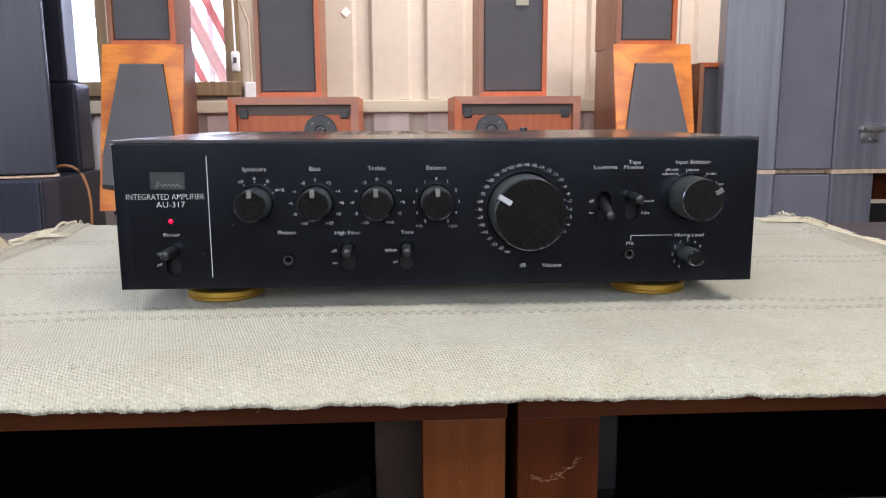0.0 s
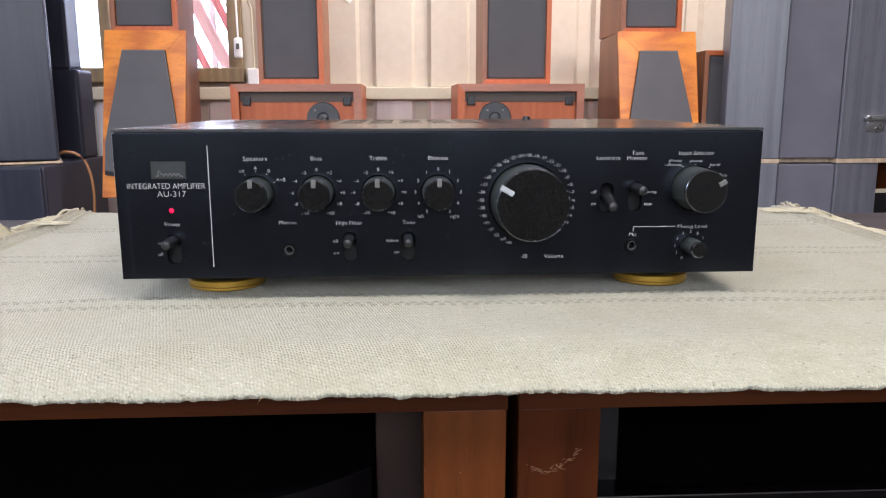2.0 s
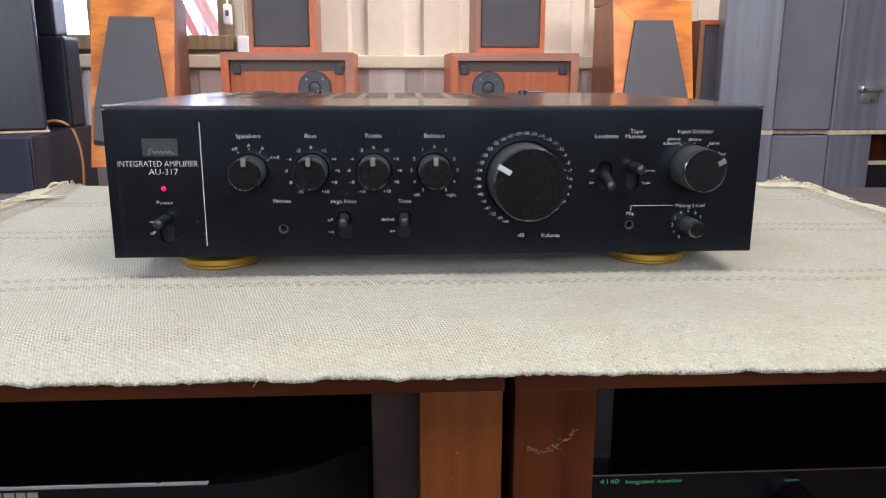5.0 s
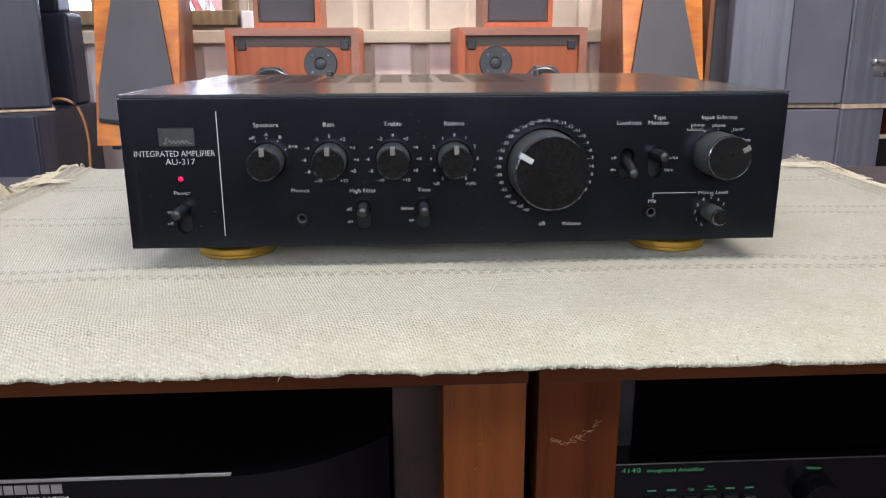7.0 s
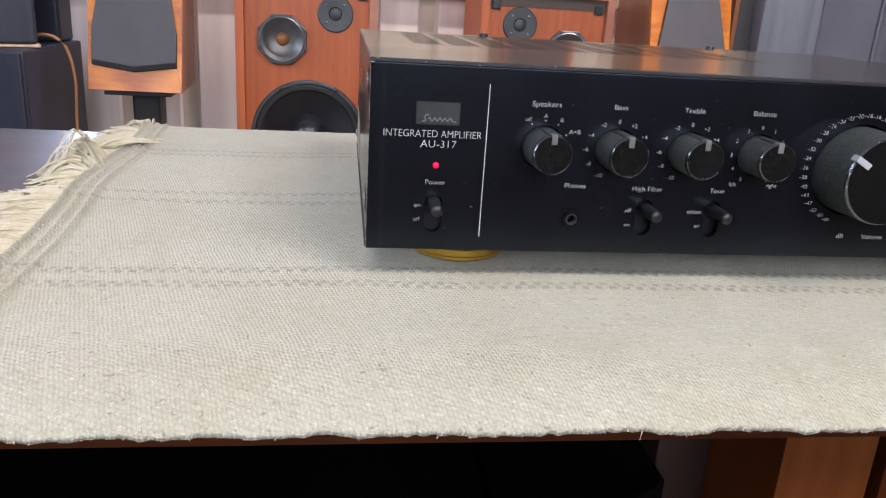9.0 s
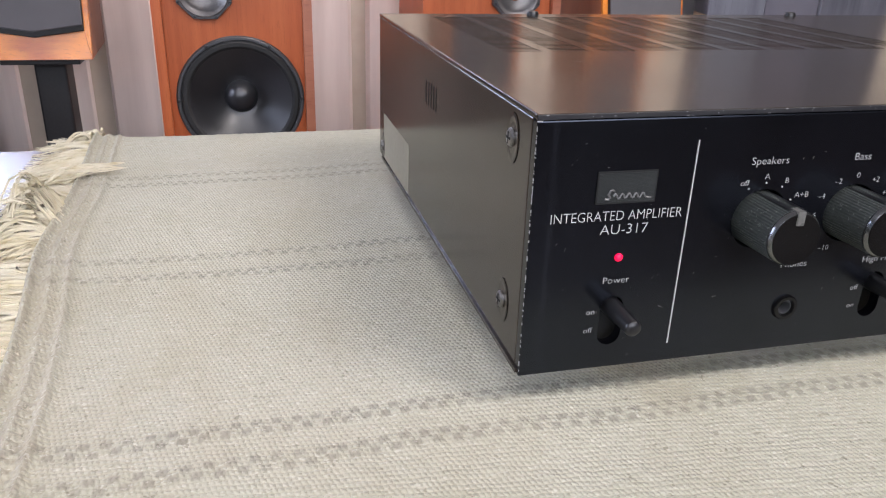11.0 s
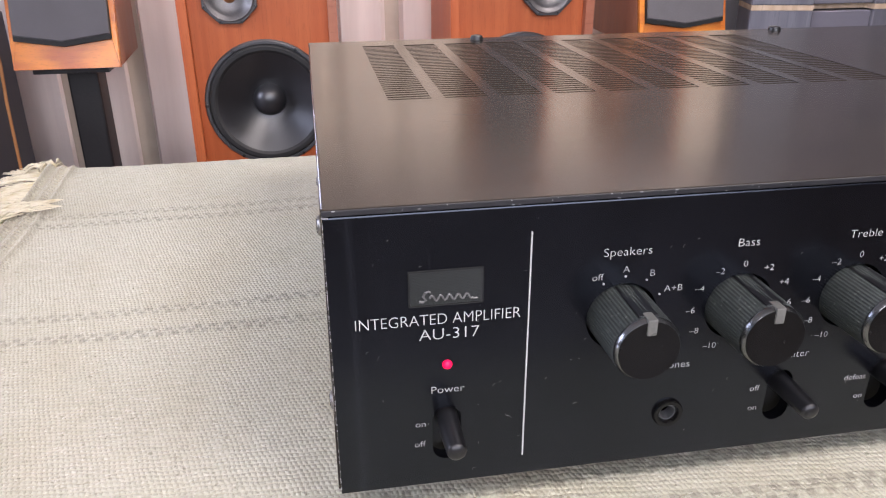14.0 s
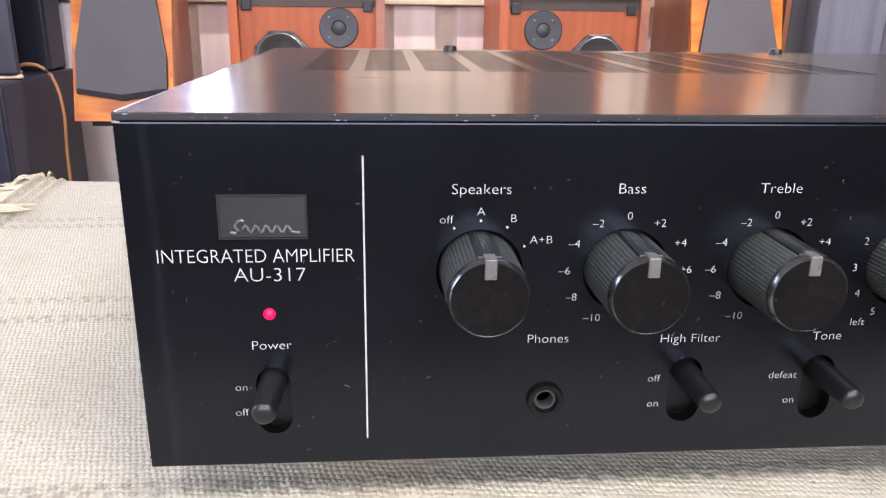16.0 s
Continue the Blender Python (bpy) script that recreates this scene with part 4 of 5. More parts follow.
def cut_panel():
    """The front plate with its real openings."""
    plate = bmesh.new()
    box(plate, -HW, HW, 0.0, 0.0045, PZ0, PZ1, 0.0005, 2)
    cut = bmesh.new()
    for x, z, _ in SLOTS:
        prism(cut, stadium(x, z, 0.0047, 0.0102), -0.01, 0.02)
    for x, z in JACKS:
        prism(cut, ngon(x, z, 0.0048, 32), -0.01, 0.02)
    for x, z in KNOBS.values():
        prism(cut, ngon(x, z, 0.0117, 48), -0.01, 0.02)
    prism(cut, ngon(*VOL, 0.0257, 64), -0.01, 0.02)
    prism(cut, ngon(*INP, 0.0156, 48), -0.01, 0.02)
    prism(cut, ngon(*MIX_, 0.0068, 36), -0.01, 0.02)
    made = []
    for bm in (plate, cut):
        bmesh.ops.recalc_face_normals(bm, faces=bm.faces)
        me = bpy.data.meshes.new("plate")
        bm.to_mesh(me)
        bm.free()
        made.append(new("plate", me))
    mod = made[0].modifiers.new("openings", 'BOOLEAN')
    mod.object, mod.operation, mod.solver = made[1], 'DIFFERENCE', 'EXACT'
    dg = bpy.context.evaluated_depsgraph_get()
    me = bpy.data.meshes.new_from_object(made[0].evaluated_get(dg))
    for o in made:
        bpy.data.objects.remove(o)
    me.materials.clear()
    me.materials.append(M_PANEL)
    me.name = "front_panel"
    return me


def amplifier():
    amp = tagged(empty("stereo_amplifier", 0, DEEP / 2, 0.6098), "black vintage stereo amplifier with worn edges on gold pucks", "amplifier")
    fp = under(new("front_panel", cut_panel()), amp)
    part("sub_panel", new_box(-HW + 0.003, HW - 0.003, 0.0115, 0.0135, PZ0 + 0.003, PZ1 - 0.002), M_INSIDE, amp)
    # wrapped steel cover: sides, and a top of plates, ribs and slats with true gaps
    for s in (-1, 1):
        bm = bmesh.new()
        xs = (-HW, -HW + 0.0012) if s < 0 else (HW - 0.0012, HW)
        box(bm, xs[0], xs[1], 0.0048, DEEP, 0.6205, 0.7150, 0.0003, 1)
        part("side_cover", bm, M_COVER, amp)
        for y, z in ((0.0225, 0.7035), (0.0225, 0.6390), (0.290, 0.6290)):
            side_screw(amp, s, y, z)
    top = bmesh.new()
    z0, z1 = 0.7152, 0.7170
    box(top, -HW, HW, 0.0006, 0.1325, z0, z1)
    part("front_lip", new_box(-HW, HW, -0.0002, 0.0005, 0.7151, 0.71685, 0.0002, 1), M_LIP, amp, "dull grey folded front lip")
    xs = [-0.1825 + 0.0254 * k for k in range(10)]
    edges = [-HW] + [e for x in xs for e in (x, x + 0.0192)] + [HW]
    for a, c in zip(edges[0::2], edges[1::2]):
        part("vent_rib", new_box(a, c, 0.1325, 0.2835, z0, z1), M_COVER, amp)
    for s in (-1, 1):
        xs2 = sorted((s * (HW + 0.0003), s * (HW - 0.0010)))
        part("cover_fold", new_box(xs2[0], xs2[1], 0.0008, DEEP, 0.7152, 0.7171, 0.0006, 3), M_COVER, amp, "rounded fold of the cover", True)
    part("rear_strip", new_box(-HW, HW, 0.2835, DEEP, z0, z1), M_COVER, amp)
    part("top_cover", top, M_COVER, amp, "semi-gloss dark steel top cover")
    for x in xs:
        bm = bmesh.new()
        y = 0.1325 + 0.0022
        while y < 0.2815:
            box(bm, x, x + 0.0192, y, y + 0.0024, z0 + 0.0002, z1 - 0.0001)
            y += 0.0046
        part("vent_grille", bm, M_COVER, amp, "row of cooling slats")
    part("chassis", new_box(-HW + 0.004, HW - 0.004, 0.0140, DEEP - 0.004, 0.6195, 0.7090, 0.001), M_INSIDE, amp)
    part("bottom_lip", new_box(-HW - 0.0008, -HW + 0.002, 0.002, DEEP - 0.01, 0.6185, 0.6203), M_COVER, amp)
    part("bottom_lip", new_box(HW - 0.002, HW + 0.0008, 0.002, DEEP - 0.01, 0.6185, 0.6203), M_COVER, amp)
    # chips of bare metal along the edges, worn through most at the left corner
    bm = bmesh.new()
    for k in range(34):
        cx = random.uniform(-HW, HW) if k % 3 else random.uniform(-0.20, -0.10)
        ln = random.choice((0.0002, 0.0003, 0.0005, 0.0009))
        zz = random.choice((0.71660, 0.71655, 0.7152, 0.7158))
        box(bm, cx, cx + ln, -0.00030, -0.00015, zz, zz + random.uniform(0.0001, 0.00028))
    cz = PZ0 + 0.002
    while cz < PZ1 - 0.001:
        ln = random.uniform(0.0002, 0.0020)
        box(bm, -HW - 0.00006, -HW + random.uniform(0.00004, 0.0002), -0.00006, random.uniform(0.0002, 0.0006), cz, min(cz + ln, PZ1))
        cz += ln + random.uniform(0.0, 0.0032) * (1.4 - (cz - PZ0) / (PZ1 - PZ0))
    box(bm, -HW - 0.00005, -HW + 0.0018, -0.00006, 0.0003, PZ1 - 0.0003, PZ1 + 0.0001)
    tagged(part("edge_chip", bm, M_CHIP, amp, "chipped bare metal"), kind="stuff")
    # scuffs and dust on the plate
    bm = bmesh.new()
    for k in range(150):
        cx, cz, a, ln = random.uniform(-HW + 0.004, HW - 0.004), random.uniform(PZ0 + 0.003, PZ1 - 0.004), random.uniform(0, 3.1), random.choice((0.0002, 0.0002, 0.0003, 0.0004, 0.0008, 0.0012))
        tube(bm, [(cx, -0.00002, cz), (cx + ln * math.cos(a + 0.6) * 0.6, -0.00008, cz + ln * math.sin(a + 0.6) * 0.6), (cx + ln * math.cos(a), -0.00003, cz + ln * math.sin(a))], 0.00009, 0.00005, 3)
    # a few longer rubs between the power switch and the dividing line
    for cx, cz, a, ln in ((-0.1652, 0.6540, 0.9, 0.0016), (-0.1632, 0.6552, 0.5, 0.0012), (-0.1608, 0.6424, -0.5, 0.0022), (-0.1598, 0.6420, 2.4, 0.0014), (-0.2012, 0.6675, 1.3, 0.0016), (-0.1380, 0.6440, 0.2, 0.0015), (-0.0885, 0.6430, 1.0, 0.0013)):
        tube(bm, [(cx, -0.00002, cz), (cx + 0.5 * ln * math.cos(a + 0.3), -0.00006, cz + 0.5 * ln * math.sin(a + 0.3)), (cx + ln * math.cos(a), -0.00002, cz + ln * math.sin(a))], 0.00012, 0.00004, 3)
    tagged(part("scuff", bm, M_POINTER, fp, "fine grey scuffs and dust"), kind="stuff")
    bm = bmesh.new()
    for k in range(4):
        cx, cy, a, ln = random.uniform(-0.2, 0.0), random.uniform(0.01, 0.13), random.uniform(-0.5, 0.5), random.uniform(0.003, 0.012)
        tube(bm, [(cx, cy, 0.71702), (cx + ln * math.cos(a), cy + ln * math.sin(a), 0.71702)], 0.00008, 0.00004, 3)
    tagged(part("scratch", bm, M_LIP, amp, "faint scratches on the cover"), kind="stuff")
    # screws on the top
    for x in (-0.108, 0.101):
        part("top_screw", lathe(bmesh.new(), [(0.0042, 0.0), (0.0042, 0.0012), (0.0034, 0.0026), (0.0015, 0.0030)], x, 0.2960, 0.7171, 20, axis='Z'), M_LEVER, amp, "", True)
    # paper label and slots on the side
    bm = bmesh.new()
    box(bm, -HW - 0.0002, -HW - 0.00005, 0.203, 0.287, 0.6215, 0.6525)
    part("side_label", bm, M_STICKER, amp, "soiled paper label")
    for k in range(5):
        part("side_slot", new_box(-HW - 0.00025, -HW - 0.00005, 0.1385 + k * 0.0055, 0.1396 + k * 0.0055, 0.6865, 0.6985), M_LEVER, amp)
    # feet under the case
    for x in (-0.158, 0.159):
        for y in (0.053, 0.265):
            part("foot", lathe(bmesh.new(), [(0.0215, 0.0), (0.023, 0.001), (0.0245, 0.0095)], x, y, 0.6099, 36, axis='Z'), M_RUBBER, amp, "", True)
    # controls
    for name, (x, z) in KNOBS.items():
        knob(amp, "grey fluted knob", x, z, 0.0103, 0.0212, math.pi / 2, 0.0050, 0.0030, 60, M_POINTER)
    knob(amp, "large volume knob", *VOL, 0.0236, 0.0280, radians(150), 0.0088, 0.0034, 130, M_POINTER_L)
    # pale chips knocked out of its rim
    bm = bmesh.new()
    for a, ln in ((12, 0.0012), (24, 0.0008), (58, 0.0005), (74, 0.0016), (97, 0.0007), (118, 0.0006), (171, 0.0014), (188, 0.0009), (231, 0.0005), (318, 0.0008), (334, 0.0004)):
        c, q = math.cos(radians(a)), math.sin(radians(a))
        mid = Vector((VOL[0] + 0.0233 * c, -0.0278, VOL[1] + 0.0233 * q))
        tube(bm, [mid - Vector((-q, 0, c)) * ln / 2, mid + Vector((0.2 * c, -0.0001, 0.2 * q)) * 0.001, mid + Vector((-q, 0, c)) * ln / 2], 0.00022, 0.00012, 4)
    tagged(part("rim_chip", bm, M_POINTER_L, amp, "pale chips in the knob's rim"), kind="stuff")
    knob(amp, "round selector knob", *INP, 0.0142, 0.0230, radians(28), 0.0050, 0.0032, 80, M_POINTER)
    knob(amp, "small level knob", *MIX_, 0.0056, 0.0185, radians(235), 0.0012, 0.0010, 30, M_POINTER)
    for x, z, zl in SLOTS:
        lever(amp, x, zl + 0.0003, drop=0.0055 if x == 0.1100 else 0.0)
    for x, z in JACKS:
        jack(amp, x, z)
    part("power_lamp", lathe(bmesh.new(), [(0.0016, 0.002), (0.0016, -0.0004), (0.0012, -0.0010), (0.0005, -0.0013)], -0.1799, 0.6639, 0, 24), M_LED, amp, "glowing red lamp", True)
    badge = part("nameplate", new_box(-0.19115, -0.16925, -0.0004, 0.0002, 0.68525, 0.69615, 0.0001, 1), M_BADGE, amp, "grey meshed nameplate")
    bm = bmesh.new()
    for k in range(45):
        box(bm, -0.1910 + 0.00048 * k, -0.1910 + 0.00048 * k + 0.00024, -0.00058, -0.00038, 0.6854, 0.6960)
    for k in range(22):
        box(bm, -0.1910, -0.1694, -0.00064, -0.00050, 0.6855 + 0.00048 * k, 0.6855 + 0.00048 * k + 0.00024)
    part("mesh_face", bm, M_BADGE_L, badge, "fine grey metal mesh")
    rim = new_box(-0.1915, -0.1689, -0.0006, 0.0002, 0.68485, 0.68515)
    box(rim, -0.1915, -0.1689, -0.0006, 0.0002, 0.69625, 0.69655), box(rim, -0.1915, -0.1912, -0.0006, 0.0002, 0.68515, 0.69625), box(rim, -0.1692, -0.1689, -0.0006, 0.0002, 0.68515, 0.69625)
    part("nameplate_rim", rim, M_INSIDE, badge)
    bm = bmesh.new()
    # plain flowing strokes: a tall first swing, then low even waves running out into a flat tail
    wave = [(-0.1884, 0.6868), (-0.1872, 0.6866), (-0.1864, 0.6872), (-0.1872, 0.6884), (-0.1866, 0.6896), (-0.1856, 0.6900), (-0.1850, 0.6896)]
    tube(bm, [(x, -0.0009, z) for x, z in wave], 0.00042, 0.00036, 6)
    run = [(-0.1852 + 0.00026 * k, 0.6877 + 0.0009 * math.sin(0.62 * k)) for k in range(50)] + [(-0.1718, 0.6867), (-0.1708, 0.6867)]
    tube(bm, [(x, -0.0009, z) for x, z in run], 0.00036, 0.00030, 6)
    part("maker_mark", bm, M_MARK, badge, "plain raised silver stroke", True)
    part("divider_line", new_box(-0.15475, -0.15427, -0.0003, 0.0001, 0.6258, 0.7065), M_PRINT, fp)
    P = lambda s, x, z, cap=0.0021, w=None: words(s, x, -0.00025, z, cap, fp, M_PRINT, w)
    P("INTEGRATED AMPLIFIER", -0.1823, 0.6802, 0.0036, 0.0505)
    P("AU-317", -0.1792, 0.6750, 0.0037, 0.0186)
    P("Power", -0.1797, 0.6549, 0.0025), P("on", -0.1886, 0.6425), P("off", -0.1888, 0.6348)
    for s, x in (("Speakers", -0.124), ("Bass", -0.0842), ("Treble", -0.0437), ("Balance", -0.0040)):
        P(s, x, 0.6978, 0.0027)
    P("off", -0.1330, 0.6897), P("A", -0.1240, 0.6918), P("B", -0.1153, 0.6899), P("A+B", -0.1078, 0.6840)
    for dx, dz in ((-0.1310, 0.6873), (-0.1240, 0.6893), (-0.1170, 0.6875), (-0.1122, 0.6822), (0.1612, 0.6910), (0.1698, 0.6922), (0.1792, 0.6905), (0.1870, 0.6862)):
        part("printed_dot", prism(bmesh.new(), ngon(dx, dz, 0.00035, 8), -0.0003, 0.0001), M_PRINT, fp)
    for x in (-0.0842, -0.0437):
        for k in range(6):
            for sg in ((1,) if k == 0 else (-1, 1)):
                a = radians(90 - 30 * k * sg)
                s = "0" if k == 0 else ("+" if sg > 0 else "\u2013") + str(2 * k)
                P(s, x + 0.0168 * math.cos(a), 0.6752 + 0.0152 * math.sin(a) - (0.0006 if k == 5 else 0))
    for k in range(6):
        for sg in ((1,) if k == 0 else (-1, 1)):
            a = radians(90 - 30 * k * sg)
            P(str(k), -0.0040 + 0.0152 * math.cos(a), 0.6752 + 0.0152 * math.sin(a))
    P("left", -0.0155, 0.6589), P("right", 0.0072, 0.6587)
    scale = ["-\u221e", "-60", "-52", "-47", "-43", "-40"] + ["-%d" % v for v in range(38, 10, -2)] + ["-%d" % v for v in range(11, 2, -1)]
    for k, s in enumerate(scale):
        a = radians(248 - 9.9 * k)
        r = 0.0305 + (0.0006 if abs(math.cos(a)) > 0.6 else 0)
        if s.endswith("\u221e"):
            bm = bmesh.new()
            box(bm, 0.0418, 0.0428, -0.0003, 0.0001, 0.6402, 0.64055)
            for cx in (0.0438, 0.0452):
                lathe(bm, [(0.0008, -0.0003), (0.0005, -0.0003)], cx, 0.6403, 0, 14, caps=(False, False))
            part("printed_label", bm, M_PRINT, fp)
        else:
            P(s.replace("-", "\u2013"), VOL[0] + r * math.cos(a), VOL[1] + r * math.sin(a))
    P("dB", 0.0548, 0.6308, 0.0026), P("Volume", 0.0748, 0.6306, 0.0026)
    P("Loudness", 0.1102, 0.6972, 0.0026), P("off", 0.1012, 0.6743), P("on", 0.1012, 0.6665)
    P("Tape", 0.1300, 0.7004, 0.0026), P("Monitor", 0.1298, 0.6970, 0.0026), P("source", 0.1395, 0.6742), P("tape", 0.1385, 0.6662)
    P("Input Selector", 0.1702, 0.7002, 0.0026), P("phono", 0.1558, 0.6953), P("subsonic", 0.1546, 0.6925), P("phono", 0.1700, 0.6950), P("tuner", 0.1834, 0.6924), P("aux", 0.1896, 0.6852)
    P("Phones", -0.1043, 0.6554, 0.0025), P("High Filter", -0.0637, 0.6548, 0.0025), P("off", -0.0730, 0.6425), P("on", -0.0727, 0.6345)
    P("Tone", -0.0238, 0.6548, 0.0025), P("defeat", -0.0350, 0.6427), P("on", -0.0322, 0.6347)
    P("Mic", 0.1290, 0.6450, 0.0025), P("Mixing Level", 0.1700, 0.6503, 0.0025)
    bm = new_box(0.1290, 0.1580, -0.0003, 0.0001, 0.6502, 0.6505)
    box(bm, 0.1290, 0.1293, -0.0003, 0.0001, 0.6471, 0.65015)
    part("printed_line", bm, M_PRINT, fp)
    for k in range(8):
        a = radians(240 - 30 * k)
        P(str(k), MIX_[0] + 0.0103 * math.cos(a), MIX_[1] + 0.0098 * math.sin(a))
    # red plug at the back
    part("rear_plug", tube(bmesh.new(), [(-0.205, DEEP - 0.002, 0.638), (-0.205, DEEP + 0.02, 0.637), (-0.206, DEEP + 0.03, 0.634)], 0.0042, 0.0034, 12), M_RED, amp, "red plug", True)


def side_screw(amp, s, y, z):
    """A cross-head screw in an oval dished recess on the side."""
    bm = bmesh.new()
    n = 36
    rings = []
    for r, d in ((1.0, 0.0003), (0.92, 0.0005), (0.75, 0.0002), (0.6, 0.00025)):
        rings.append([bm.verts.new((s * (HW + d), y + 0.0062 * r * math.cos(2 * math.pi * i / n), z + 0.0092 * r * math.sin(2 * math.pi * i / n))) for i in range(n)])
    for p, q in zip(rings, rings[1:]):
        for i in range(n):
            bm.faces.new((p[i], p[(i + 1) % n], q[(i + 1) % n], q[i]))
    bm.faces.new(rings[-1])
    dish = part("screw_dish", bm, M_COVER, amp, "", True)
    bm = bmesh.new()
    rings = []
    for r, d in ((0.0034, 0.0003), (0.0034, 0.0008), (0.0029, 0.0014), (0.0016, 0.0016)):
        rings.append([bm.verts.new((s * (HW + d), y + 0.001 + r * math.cos(2 * math.pi * i / 24), z + r * math.sin(2 * math.pi * i / 24))) for i in range(24)])
    for p, q in zip(rings, rings[1:]):
        for i in range(24):
            bm.faces.new((p[i], p[(i + 1) % 24], q[(i + 1) % 24], q[i]))
    bm.faces.new(rings[-1])
    sc = part("screw", bm, M_STEEL, dish, "steel cross-head screw", True)
    bm = bmesh.new()
    x0, x1 = sorted((s * (HW + 0.0012), s * (HW + 0.00175)))
    box(bm, x0, x1, y + 0.001 - 0.0022, y + 0.001 + 0.0022, z - 0.0004, z + 0.0004)
    box(bm, x0, x1, y + 0.001 - 0.0004, y + 0.001 + 0.0004, z - 0.0022, z + 0.0022)
    # the cross stays with its screw in one dark mesh
    for f in bm.faces:
        f.smooth = False
    o = part("screw_cross", bm, M_INSIDE, dish)


stand_pucks()
amplifier()

# ---- loudspeakers along the far wall ----


def cabinet(thing, x0, x1, y0, y1, z0, z1, t, mat, mat_rim, rim=0.018, hole=None):
    """A box with a mitred rim that stands proud of the recessed front; hole: a round opening (x, z, radius) in that front."""
    if hole:
        hx, hz, hr = hole
        ya, yb = y0 + rim, y0 + rim + 0.06
        turns = sorted([2 * math.pi * i / 64 for i in range(64)] + [math.atan2(z - hz, x - hx) % (2 * math.pi) for x in (x0, x1) for z in (z0, z1)])
        bm = bmesh.new()
        loops = [[], [], [], []]
        for a in turns:
            c, s = math.cos(a), math.sin(a)
            far = min(((x1 if c > 0 else x0) - hx) / c if abs(c) > 1e-9 else 9, ((z1 if s > 0 else z0) - hz) / s if abs(s) > 1e-9 else 9)
            for k, (r, y) in enumerate(((hr, yb), (hr, ya), (far, ya), (far, yb))):
                loops[k].append(bm.verts.new((hx + r * c, y, hz + r * s)))
        for p, q in zip(loops, loops[1:]):
            for i in range(len(turns)):
                j = (i + 1) % len(turns)
                bm.faces.new((p[i], p[j], q[j], q[i]))
        part("baffle", bm, mat, thing)
        part("cabinet", new_box(x0, x1, yb + 0.0005, y1, z0, z1, 0.0005, 1), mat, thing)
    else:
        part("cabinet", new_box(x0, x1, y0 + rim, y1, z0, z1, 0.003), mat, thing)
    for pts in (((x0, z1), (x1, z1), (x1 - t, z1 - t), (x0 + t, z1 - t)), ((x0, z0), (x0 + t, z0 + t), (x1 - t, z0 + t), (x1, z0)),
                ((x0, z0), (x0, z1), (x0 + t, z1 - t), (x0 + t, z0 + t)), ((x1, z0), (x1 - t, z0 + t), (x1 - t, z1 - t), (x1, z1))):
        bm = prism(bmesh.new(), pts, y0, y0 + rim - 0.0005)
        upright = abs(pts[0][0] - pts[1][0]) < 0.001
        part("rim_board", bm, mat if upright else mat_rim, thing)


def driver(thing, name, x, z, y, r, prof, mat, label, n=48):
    return part(name, lathe(bmesh.new(), prof, x, z, y, n), mat, thing, label, True)


